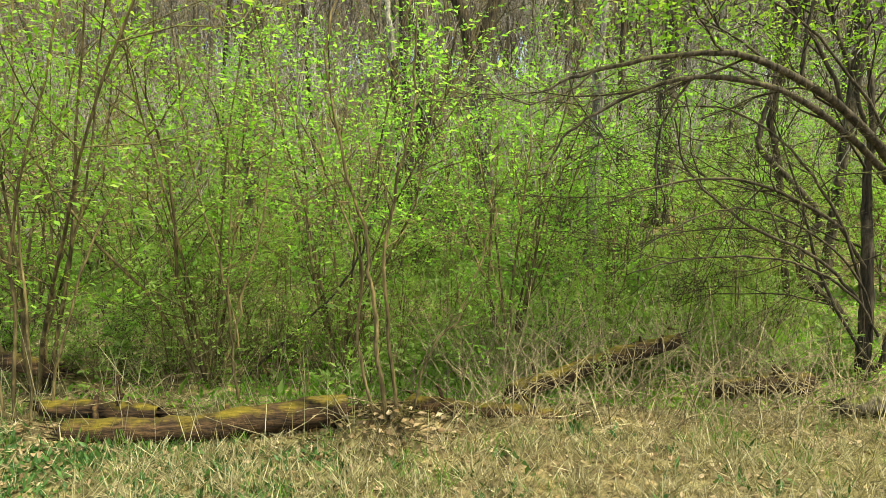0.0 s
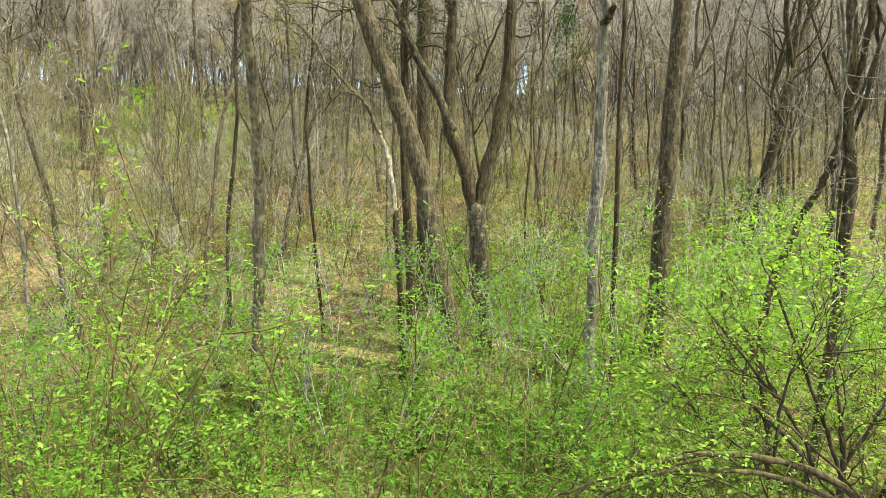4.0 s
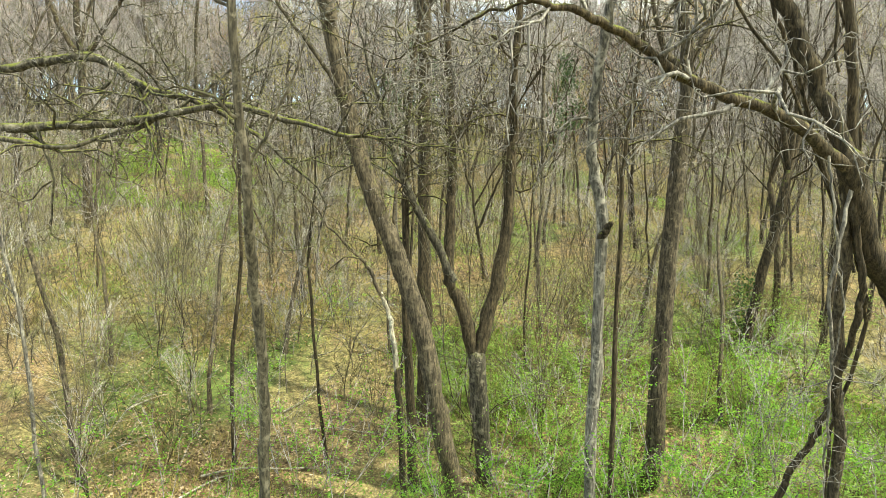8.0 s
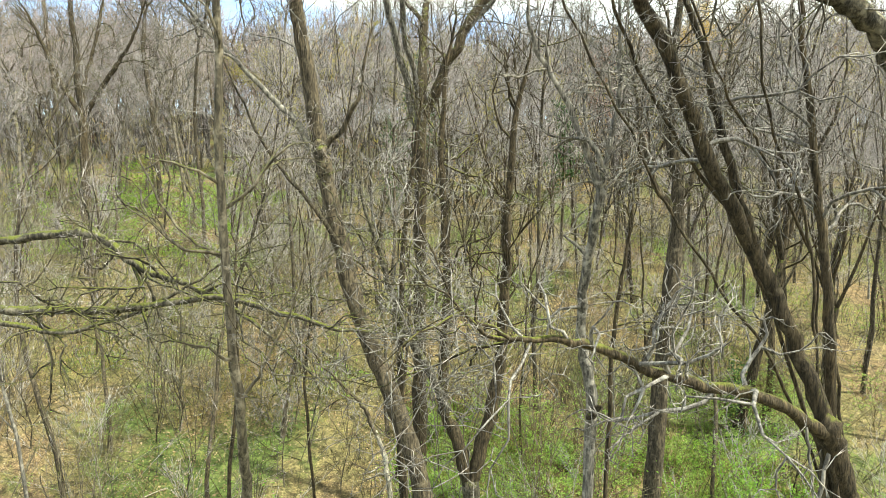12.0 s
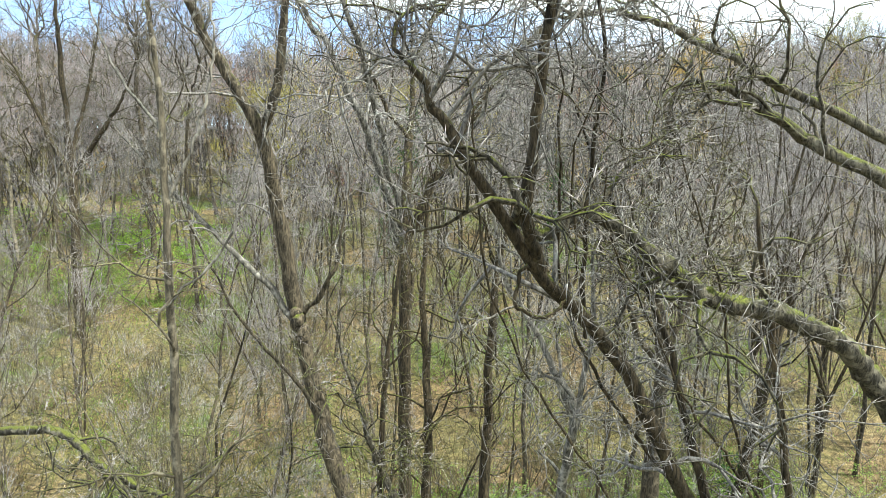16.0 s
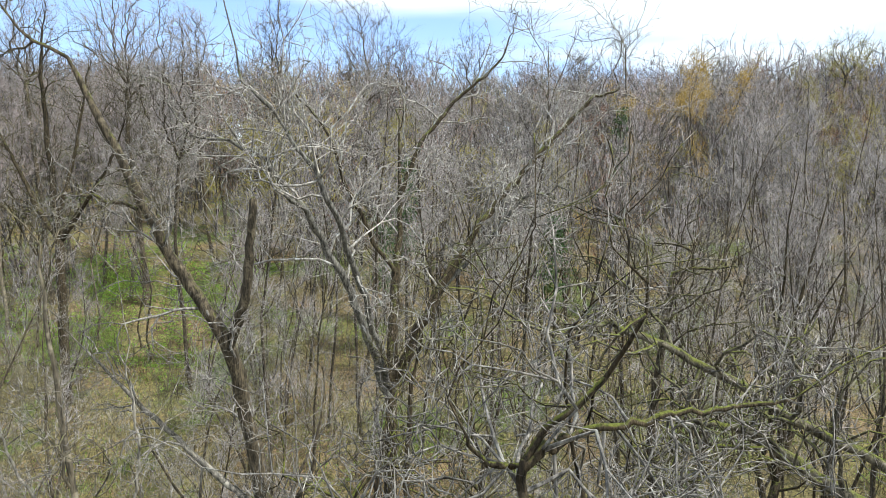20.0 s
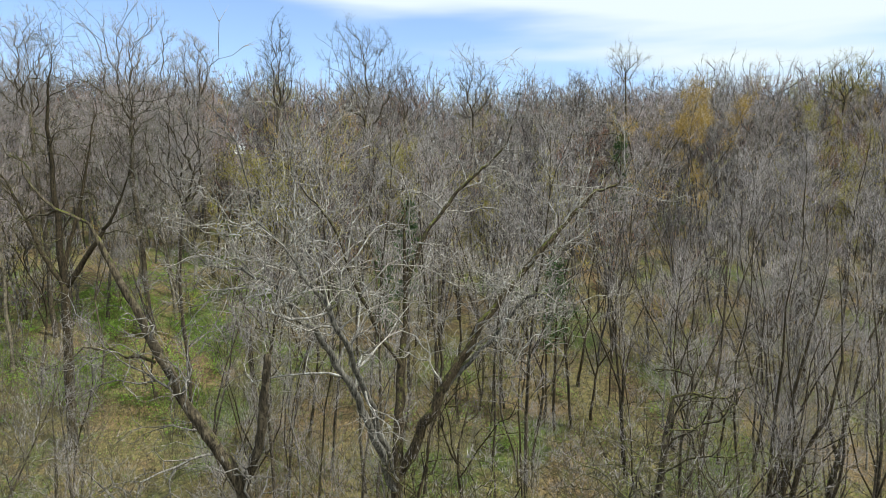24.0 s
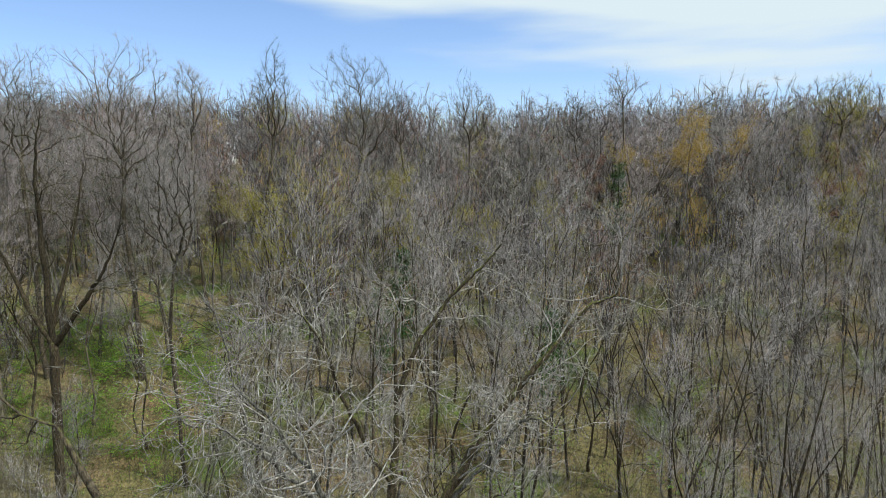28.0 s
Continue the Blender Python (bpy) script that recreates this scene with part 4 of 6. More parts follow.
own_tree("tree", "tall leaning grey-brown tree with shaggy bark and a dead top", BARK_GREY, BRANCH_GREY, [
    ("trunk", [(0.45, 17.2, 0.6), (0.1, 16.5, 2.6), (-0.57, 16.3, 6.2), (-1.22, 16.3, 8.2), (-2.06, 16.3, 10.5), (-2.7, 16.2, 13.4), (-3.2, 15.9, 17.0), (-3.5, 15.5, 18.9), (-4.44, 15.3, 20.7), (-5.3, 15.1, 22.8), (-5.9, 15.0, 24.2)], 0.38, 0.07, 0.45, 14, None),
    ("dead_stub", [(-3.4, 15.5, 18.7), (-2.9, 15.2, 20.0), (-2.65, 15.1, 21.8)], 0.15, 0.10, 1.0, 0, None),
    ("limb", [(-5.0, 15.2, 21.6), (-5.7, 15.2, 21.8), (-6.5, 15.3, 21.9)], 0.05, 0.02, 0.3, 5, None),
    ("limb", [(-2.3, 16.2, 11.8), (-3.0, 15.9, 13.0), (-4.1, 15.5, 14.6), (-5.0, 15.0, 17.0)], 0.08, 0.02, 0.4, 6, None),
    ("limb", [(-2.8, 16.1, 14.4), (-1.9, 15.9, 15.6), (-1.5, 15.8, 17.5)], 0.09, 0.02, 0.4, 6, None),
    ("limb", [(-2.8, 16.15, 14.2), (-3.87, 16.0, 15.57), (-5.6, 15.9, 17.4), (-6.7, 15.8, 18.7)], 0.11, 0.025, 0.3, 8, BARK_PALE),
    ("knot", [(-2.72, 16.0, 13.9), (-2.78, 15.95, 14.25), (-2.86, 16.0, 14.6)], 0.26, 0.2, 1.0, 0, None),
], 203, reach=1.6, split=True)
own_tree("tree", "second dark trunk leaning beside a shaggy tree", BARK_DARK, TWIG, [
    ("trunk", [(-0.9, 17.9, 0.7), (-0.95, 17.6, 4.0), (-1.05, 17.4, 8.0), (-0.9, 17.5, 12.0), (-0.4, 17.8, 16.0)], 0.2, 0.05, 0.5, 12, None),
], 204, reach=1.8)
own_tree("tree", "broken bleached dead trunk leaning on a shaggy tree", DEAD_WOOD, TWIG_PALE, [
    ("trunk", [(-1.05, 16.2, 0.6), (-1.1, 16.15, 3.0), (-1.2, 16.1, 5.2)], 0.12, 0.11, 1.0, 0, BARK_DARK),
    ("bleached_piece", [(-1.2, 16.1, 5.1), (-1.36, 16.1, 6.5), (-1.6, 16.15, 7.2)], 0.10, 0.07, 1.0, 0, DEAD_WOOD),
    ("limb", [(-1.55, 16.15, 7.1), (-1.95, 16.2, 7.9), (-2.6, 16.2, 8.6), (-3.9, 15.9, 10.2)], 0.08, 0.02, 0.4, 8, BARK_GREY),
], 205, reach=1.2)
own_tree("tree", "pale grey tree with a knot and a high narrow fork", BARK_PALE, TWIG_PALE, [
    ("trunk", [(3.05, 12.95, 0.0), (3.08, 12.8, 4.5), (3.15, 12.7, 9.1), (2.87, 12.6, 11.0), (2.97, 11.7, 13.6)], 0.18, 0.11, 0.6, 5, None),
    ("knot", [(3.1, 12.55, 9.0), (3.2, 12.45, 9.2), (3.25, 12.4, 9.32)], 0.11, 0.06, 1.0, 0, BARK_DARK),
    ("limb", [(2.97, 11.7, 13.5), (2.4, 11.6, 14.9), (1.7, 11.6, 16.2), (1.4, 11.4, 17.8)], 0.09, 0.02, 0.3, 8, None),
    ("limb", [(2.97, 11.7, 13.5), (3.2, 11.6, 15.2), (3.1, 11.4, 17.5)], 0.08, 0.02, 0.3, 8, None),
], 206, reach=1.4)
own_tree("tree", "thin straight dark sapling trunk, bare to a high crown", BARK_DARK, TWIG, [
    ("trunk", [(3.62, 13.2, 0.05), (3.56, 12.9, 4.4), (3.6, 12.9, 10.2), (3.85, 12.9, 12.6), (4.0, 12.8, 15.5)], 0.085, 0.02, 0.5, 10, None),
], 207, reach=1.3)
own_tree("tree", "thick grey-brown tree with peeling bark and high limbs", BARK_GREY, TWIG, [
    ("trunk", [(6.2, 18.4, 0.8), (6.06, 17.6, 2.2), (6.27, 17.5, 8.6), (6.53, 17.5, 12.9), (6.2, 17.6, 15.5), (6.4, 17.6, 19.0)], 0.40, 0.1, 0.55, 12, None),
    ("limb", [(6.5, 17.5, 12.6), (5.6, 17.4, 14.2), (5.0, 17.3, 17.0)], 0.14, 0.03, 0.3, 9, None),
    ("limb", [(6.5, 17.5, 12.9), (7.3, 17.6, 14.8), (7.9, 17.6, 17.8)], 0.13, 0.03, 0.3, 9, None),
], 208, reach=2.4, more=1.2)
own_tree("tree", "gnarled many-stemmed tree with long reaching limbs and vines", BARK_DARK, BRANCH_GREY, [
    ("trunk", [(8.3, 10.9, 0.0), (8.15, 10.4, 4.0), (7.6, 9.9, 7.0), (6.75, 9.4, 8.45), (5.97, 9.0, 9.25), (5.4, 8.65, 10.5)], 0.28, 0.23, 1.0, 0, None),
    ("stem", [(5.75, 10.4, 0.0), (5.55, 10.3, 1.6), (5.3, 10.3, 3.4), (5.6, 10.0, 5.2), (5.93, 9.8, 6.2), (6.02, 9.5, 7.2), (5.95, 9.1, 8.0), (5.8, 8.8, 8.9), (5.45, 8.7, 10.3)], 0.08, 0.06, 1.0, 0, None),
    ("stem", [(6.5, 10.7, 0.0), (6.45, 10.0, 5.1), (6.1, 9.6, 7.0), (5.6, 9.0, 9.3), (5.45, 8.75, 10.3)], 0.13, 0.085, 1.0, 0, BARK_GREY),
    ("limb", [(5.4, 8.65, 10.4), (4.84, 9.0, 12.0), (3.9, 8.8, 13.6), (2.72, 8.4, 15.7), (1.64, 7.7, 16.9), (0.85, 7.4, 18.1), (0.36, 7.3, 18.9)], 0.165, 0.045, 0.3, 9, None),
    ("limb", [(5.45, 8.65, 10.3), (4.28, 8.3, 11.0), (2.92, 7.9, 11.4), (1.73, 7.4, 11.95), (0.85, 7.0, 12.1)], 0.125, 0.04, 0.25, 9, None),
    ("limb", [(0.9, 7.0, 12.1), (0.3, 6.9, 12.5), (-0.1, 6.9, 13.4)], 0.035, 0.01, 0.1, 5, None),
    ("limb", [(0.95, 7.05, 12.1), (0.3, 7.1, 11.9), (-0.6, 7.2, 11.5)], 0.025, 0.008, 0.1, 5, None),
    ("limb", [(5.6, 8.9, 10.0), (5.4, 8.9, 12.5), (5.0, 9.0, 15.0), (4.6, 9.0, 17.5)], 0.10, 0.03, 0.3, 9, None),
    ("limb", [(4.4, 8.9, 12.9), (3.9, 9.0, 14.4), (3.5, 9.2, 16.0), (2.6, 9.2, 18.0)], 0.09, 0.03, 0.3, 8, None),
    ("vine", [(1.7, 7.72, 16.85), (1.5, 7.3, 17.6), (1.62, 7.2, 18.9), (1.69, 7.2, 20.2)], 0.095, 0.05, 0.5, 5, None),
    ("limb", [(1.69, 7.2, 20.15), (2.0, 7.3, 20.35), (2.4, 7.3, 20.43), (3.1, 7.4, 20.5), (3.85, 7.5, 20.57)], 0.05, 0.02, 0.1, 12, None),
    ("limb", [(1.69, 7.2, 20.15), (1.45, 7.2, 20.15), (1.25, 7.2, 20.4)], 0.04, 0.015, 0.2, 5, None),
    ("vine", [(2.3, 8.2, 16.0), (2.2, 8.0, 17.4), (2.35, 7.9, 19.0), (2.1, 7.8, 20.5)], 0.04, 0.02, 0.3, 6, None),
    ("vine", [(6.2, 9.6, 8.8), (5.0, 9.3, 11.6), (4.2, 9.2, 13.2), (3.1, 8.9, 14.6), (2.1, 8.4, 16.4), (1.9, 8.0, 18.5)], 0.045, 0.02, 0.5, 6, None),
    ("vine", [(6.3, 9.5, 9.3), (5.5, 9.1, 12.2), (4.5, 8.9, 14.0), (3.6, 8.6, 15.2), (2.4, 8.0, 17.4)], 0.035, 0.015, 0.5, 6, None),
    ("vine", [(5.9, 9.3, 9.0), (4.7, 8.7, 11.2), (3.6, 8.5, 12.6), (2.4, 8.2, 14.4), (1.2, 7.6, 16.6), (0.9, 7.4, 18.8)], 0.03, 0.012, 0.5, 6, None),
    ("vine", [(5.2, 8.7, 11.6), (4.9, 8.6, 13.2), (4.2, 8.5, 14.8), (3.9, 8.4, 16.6), (3.2, 8.3, 18.4)], 0.03, 0.012, 0.4, 6, None),
    ("vine", [(5.5, 8.7, 10.3), (5.25, 8.6, 9.0), (5.6, 9.0, 7.4), (6.0, 9.6, 5.6)], 0.04, 0.02, 0.6, 3, BARK_PALE),
    ("vine", [(5.0, 8.5, 10.6), (5.1, 8.4, 9.6), (5.45, 8.7, 8.6), (5.7, 9.2, 6.8)], 0.025, 0.012, 0.6, 3, BARK_PALE),
    ("vine", [(5.9, 9.2, 9.4), (6.4, 9.6, 7.8), (6.2, 9.9, 5.8), (6.7, 10.4, 3.0)], 0.045, 0.03, 0.8, 2, None),
    ("vine", [(2.0, 7.9, 16.6), (1.5, 7.6, 16.9), (1.45, 7.5, 16.5), (1.8, 7.6, 16.4), (2.1, 7.8, 16.8), (2.0, 7.7, 17.6)], 0.03, 0.02, 0.9, 2, None),
], 209, reach=1.5, twig_r=0.0055, gnarl=1.0, more=1.35, split=True)
own_tree("tree", "mossy tree with long outreaching limbs, standing to one side", BARK_MOSSY, TWIG, [
    ("trunk", [(9.6, 11.0, 0.0), (9.5, 10.6, 5.0), (9.2, 10.2, 10.0), (8.6, 9.8, 14.0), (8.4, 9.9, 18.5), (8.6, 10.0, 22.0)], 0.34, 0.12, 0.7, 6, None),
    ("limb", [(8.8, 10.0, 13.0), (7.3, 9.3, 14.0), (6.3, 9.0, 15.1), (5.55, 8.7, 15.8), (4.69, 8.55, 16.2), (3.87, 8.4, 16.4), (3.3, 8.35, 16.8), (2.34, 8.2, 17.4), (1.7, 7.9, 17.2)], 0.22, 0.09, 0.5, 9, None),
    ("limb", [(8.5, 9.9, 16.5), (7.06, 10.2, 17.75), (6.06, 10.5, 18.3), (5.0, 10.5, 19.0), (4.2, 10.4, 19.2)], 0.17, 0.04, 0.4, 9, None),
    ("limb", [(8.45, 9.9, 17.2), (7.15, 10.4, 18.35), (5.8, 10.6, 19.05), (4.5, 10.8, 19.8), (3.35, 11.0, 20.3), (2.5, 11.0, 20.2)], 0.11, 0.04, 0.4, 10, None),
], 210, reach=1.6, twig_r=0.005, gnarl=1.0, more=0.9)
own_tree("tree", "mossy tree whose low boughs reach far sideways", BARK_MOSSY, TWIG, [
    ("trunk", [(-12.4, 13.6, 0.0), (-12.3, 13.6, 6.0), (-12.0, 13.6, 10.5), (-12.2, 13.8, 15.0), (-12.0, 14.0, 19.0)], 0.28, 0.06, 0.6, 8, None),
    ("bough", [(-12.0, 13.6, 10.6), (-10.5, 13.8, 12.0), (-9.3, 13.8, 12.4), (-7.24, 13.5, 12.6), (-5.99, 13.0, 12.0), (-4.77, 12.7, 11.6), (-3.6, 12.5, 11.0), (-2.4, 12.3, 10.0)], 0.16, 0.03, 0.35, 12, None),
    ("bough", [(-12.0, 13.6, 10.2), (-10.2, 13.2, 10.9), (-8.73, 12.8, 11.15), (-6.35, 12.5, 11.2), (-4.06, 12.2, 11.5), (-1.92, 12.0, 11.0), (-0.8, 12.0, 10.9)], 0.15, 0.03, 0.35, 12, None),
    ("bough", [(-12.0, 13.5, 9.9), (-9.0, 12.7, 10.9), (-7.0, 12.5, 10.8), (-5.0, 12.6, 11.6), (-3.5, 12.4, 12.6)], 0.09, 0.02, 0.3, 10, None),
], 211, reach=2.0, twig_r=0.005, gnarl=0.9, more=1.1)
# paler limbs and twigs here carry the sunlight in their colour
own_tree("tree", "broad leafless tree with many spreading upper limbs", BARK_DARK, TWIG_PALE, [
    ("trunk", [(-0.7, 21.6, 1.3), (-0.65, 21.8, 8.0), (-0.6, 22.0, 15.5), (-0.5, 23.4, 19.0), (-0.42, 24.0, 20.5), (-0.46, 25.0, 24.1)], 0.33, 0.045, 0.75, 3, BARK_DARK),
    ("limb", [(-0.6, 22.0, 15.6), (0.3, 22.0, 17.3), (1.1, 22.1, 19.0), (2.4, 22.9, 20.9), (3.81, 23.5, 22.5), (5.8, 24.3, 24.4), (7.0, 24.6, 25.2)], 0.25, 0.035, 0.3, 10, None),
    ("limb", [(0.9, 22.1, 18.5), (2.2, 22.3, 20.0), (3.6, 22.4, 21.4), (4.6, 22.3, 21.9)], 0.12, 0.035, 0.3, 7, BARK_LICHEN_LIT),
    ("limb", [(-0.6, 21.9, 15.3), (-1.3, 20.8, 17.8), (-1.9, 19.8, 19.9), (-2.6, 18.9, 21.3), (-3.4, 18.2, 22.7), (-5.0, 18.2, 23.2)], 0.17, 0.035, 0.3, 10, BARK_LICHEN_LIT),
    ("limb", [(-0.6, 21.9, 15.6), (-1.0, 20.0, 18.5), (-1.6, 17.9, 21.4), (-2.3, 17.5, 22.9), (-3.6, 17.5, 24.6)], 0.13, 0.035, 0.3, 9, BARK_LICHEN_LIT),
    ("limb", [(-0.45, 24.2, 21.4), (0.4, 25.0, 23.5), (1.6, 25.8, 25.0), (3.0, 26.4, 26.2), (3.6, 26.6, 27.6)], 0.11, 0.023, 0.3, 9, None),
    ("limb", [(-0.5, 23.3, 19.0), (-1.8, 23.6, 21.2), (-2.8, 23.8, 23.6), (-3.9, 24.0, 25.0)], 0.11, 0.023, 0.3, 8, None),
], 212, reach=2.7, twig_r=0.008, gnarl=1.0, more=1.3, split=True)
own_tree("tree", "dark grey forked tree with a high rounded bare crown", BARK_DARK, BRANCH_GREY, [
    ("trunk", [(-24.9, 44.7, 6.0), (-24.9, 44.7, 9.5), (-24.65, 44.7, 17.8)], 0.46, 0.392, 1.0, 0, None),
    ("limb", [(-24.65, 44.7, 17.6), (-26.0, 44.7, 20.0), (-27.3, 44.7, 23.0), (-29.0, 44.7, 26.5)], 0.27, 0.024, 0.3, 14, None),
    ("limb", [(-24.65, 44.7, 17.6), (-22.6, 44.7, 20.5), (-21.0, 44.7, 22.8), (-19.5, 44.6, 26.0)], 0.26, 0.024, 0.3, 14, None),
    ("limb", [(-24.65, 44.7, 17.7), (-25.0, 44.9, 23.0), (-25.2, 45.0, 29.0), (-24.6, 45.0, 33.0)], 0.30, 0.024, 0.3, 16, None),
    ("limb", [(-24.7, 44.8, 19.0), (-23.6, 45.5, 24.0), (-22.4, 46.0, 30.0)], 0.20, 0.022, 0.3, 14, None),
], 213, reach=3.2, twig_r=0.008)


# tall trees against the sky
def sky_tree(x, y, tall, girth, seed, wide, deep, label, twig_m=None, tips=300):
    g = crown_tree(seed, tall, girth, wide, deep, tips, 0.0145, 0.8, 8)
    r = tree_thing(g, label, "tree", "tall trees against the sky", BARK_GREY, twig_m or TWIG_DARK)
    r.matrix_basis = stand(x, y, seed * 1.7)


sky_tree(-36.3, 62, 30.5, 0.24, 305, 3.8, 10.5, "tall leafless tree on the slope, rounded grey crown", TWIG, 360)
sky_tree(-27.3, 62, 31.2, 0.27, 304, 5.0, 13.5, "tall leafless tree with a broad rounded twiggy crown", TWIG, 460)
sky_tree(-17.3, 47, 25.4, 0.13, 303, 2.5, 9.5, "grey tree with dense fine twigs below taller ones", TWIG)
sky_tree(-27.5, 80, 29.9, 0.19, 306, 2.5, 10.5, "slim tall tree reaching above its neighbours", TWIG)
sky_tree(-21.0, 80, 31.1, 0.23, 302, 3.0, 10.9, "tall bare tree with a rounded crown above the skyline", tips=220)
sky_tree(-13.3, 80, 32.2, 0.31, 301, 5.4, 14.0, "tall spreading dark tree standing above the skyline", tips=420)
sky_tree(-1.4, 92, 27.4, 0.2, 307, 2.9, 8.5, "bare tree with a rounded crown on the skyline", tips=200)
sky_tree(4.9, 96, 28.2, 0.2, 308, 3.7, 9.9, "bare twiggy tree on the skyline", tips=220)
sky_tree(23.3, 96, 26.2, 0.18, 311, 2.6, 7.5, "bare tree with a small rounded crown on the skyline", tips=180)
sky_tree(28.5, 92, 30.3, 0.16, 309, 3.1, 5.5, "pale tree standing out above the far wood", TWIG_PALE, 130)
sky_tree(60.5, 103, 28.0, 0.24, 310, 4.7, 8.3, "broad tree with opening buds on the far skyline", BUDS)

# a row of rounded crowns along the skyline
crowns = []
# light bark and twigs: aerial haze painted into these crowns
for k, (twig_m, label) in enumerate([(TWIG, "tall leafless tree with a rounded mauve-grey crown"), (TWIG_MAUVE_HAZE, "tall brown-twigged tree with a broad bare crown"), (TWIG, "tall leafless tree with a fine grey crown")]):
    g = crown_tree(330 + k, 21, 0.16, 3.6 + 0.5 * k, 13.5 - k, 230, 0.016, 0.9, 8)
    crowns.append(tree_thing(g, label, "tree", "tall trees against the sky", BARK_SMOOTH, twig_m))
rng = np.random.default_rng(335)
row = [(-62 + 4.6 * n + rng.uniform(-1.8, 1.8), rng.uniform(82, 99) if n < 14 else rng.uniform(66, 84)) for n in range(30)]
row = [(x, y, rng.uniform(0.85, 1.0) if x < 2 else rng.uniform(0.8, 0.95)) for x, y in row if abs(x - 0.375 * y) > 4]
row += [(-36.0, 55.0, 1.2), (-43.5, 58.0, 1.2), (-33.5, 66.0, 1.18), (-24.0, 62.0, 1.05), (-39.5, 70.0, 1.15), (-29.0, 72.0, 1.1)]
for k in range(42):                             # the wood's upper edge, crowns sized by the camera's view to close the skyline
    x, y = (-12 + 3.3 * k + rng.uniform(-1.4, 1.4), rng.uniform(92, 108)) if k < 28 else (-66 + 7.5 * (k - 28) + rng.uniform(-2, 2), rng.uniform(82, 94)) if k < 34 else (-47 + 2.9 * (k - 34), rng.uniform(61, 74))
    rise = 0.121 if x < 10 else 0.134
    row.append((x, y, (27.9 + (rise if k < 28 else 0.155) * (y - 3.7) - ground_z(x, y)) / 21 * rng.uniform(0.88, 1.0)))
for n, (x, y, size) in enumerate(row):
    m = stand(x, y, rng.uniform(0, 6.28), size)
    if n < 3:
        crowns[n].matrix_basis = m
    else:
        copy_thing(crowns[int(rng.integers(2 if x < -20 else 3))], m)


# trees that stand out by their thick trunks or their colour
def lone_tree(x, y, tall, girth, seed, label, bark_m=None, twig_m=None, bole=0.4, spread=0.55, main=3, ivy=0, buds=None, least=0.008):
    g = forest_tree(seed, tall, girth, bole, 0.17, main, 26, 4, 5, 0.9, least, 7, 4, spread * 0.55, fork=bole)
    r = tree_thing(g, label, "tree", "", bark_m or BARK_DARK, twig_m or TWIG, each_limb=True)
    r.matrix_basis = stand(x, y, 0.0)
    rng = np.random.default_rng(seed)
    if ivy:
        lv = Geo()
        z = ivy * rng.uniform(0, 1, 900) ** 1.4
        a = rng.uniform(0, 6.28, 900)
        p = np.stack([np.cos(a) * (girth + 0.1) , np.sin(a) * (girth + 0.1), z], 1) + rng.normal(size=(900, 3)) * 0.09
        lv.leaves(p, rng.normal(size=(900, 3)), rng.normal(size=(900, 3)) + np.stack([np.cos(a), np.sin(a), a * 0], 1), 0.11, 0.09)
        part("ivy", lv, IVY, r, "dark green ivy leaves", "stuff")
    if buds:
        v, q, t = g[2].arrays()
        tips = v[rng.integers(0, len(v), 7500)] + rng.normal(size=(7500, 3)) * 0.25
        lv = Geo()
        sz = 0.17 * rng.uniform(0.5, 1.3, 7500)
        lv.leaves(tips, rng.normal(size=(7500, 3)), rng.normal(size=(7500, 3)), sz, sz * 0.6)
        part("budding_foliage", lv, buds, r, "opening buds and catkins", "stuff")


IVY = blade("ivy_leaf", [(0.0, (0.02, 0.05, 0.012)), (1.0, (0.07, 0.14, 0.035))], 0.2)
lone_tree(12.9, 26.8, 20, 0.25, 701, "dark tree with ivy round its foot", ivy=3.5)
lone_tree(14.9, 28.4, 18, 0.18, 702, "brown thick-trunked tree, leafless", BARK_DARK)
lone_tree(20.5, 33.0, 19, 0.2, 703, "dark bare tree on the green slope")


def evergreen(x, y, tall, girth, low, wide, seed):
    """A small conifer among the bare trees: a trunk with drooping boughs of dark green sprays."""
    rng = np.random.default_rng(seed)
    root = thing("evergreen", "small dark green evergreen among bare trees", "tree", "evergreens in the wood")
    trunk, needles = Geo(), Geo()
    pts = shoot(rng, (0, 0, -0.2), (0.02, 0.01, 1), tall, 7, 0.03, 0.05)
    trunk.tube(pts, np.linspace(girth, 0.03, 8), 6, 0.05, rng)
    part("trunk", trunk, BARK_DARK, root)
    for _ in range(52):
        u = rng.uniform(low, 0.98)
        f = u * 7
        i = min(int(f), 6)
        p = pts[i] + (pts[i + 1] - pts[i]) * (f - i)
        a = rng.uniform(0, 6.28)
        ln = wide * (1.1 - 0.85 * (u - low) / (1 - low)) * rng.uniform(0.5, 1.15)
        b = shoot(rng, p, (math.cos(a), math.sin(a), 0.25), ln, 3, 0.15, -0.03)
        bough = Geo()
        bough.tube(b, np.linspace(0.03, 0.01, 4), 3)
        part("bough", bough, BARK_DARK, root)
        k = 46
        w = rng.uniform(0.25, 1.0, k)[:, None]
        q = b[0] * (1 - w) + b[-1] * w + rng.normal(size=(k, 3)) * [0.22, 0.22, 0.18]
        sz = rng.uniform(0.15, 0.34, k)
        needles.leaves(q, rng.normal(size=(k, 3)) * 0.8 + np.array([math.cos(a), math.sin(a), 0.1]), rng.normal(size=(k, 3)) * 0.5 + [0, 0, 1], sz, sz * 0.4)
    part("foliage", needles, IVY, root, "dark green sprays", "stuff")
    root.matrix_basis = stand(x, y, seed * 0.7)


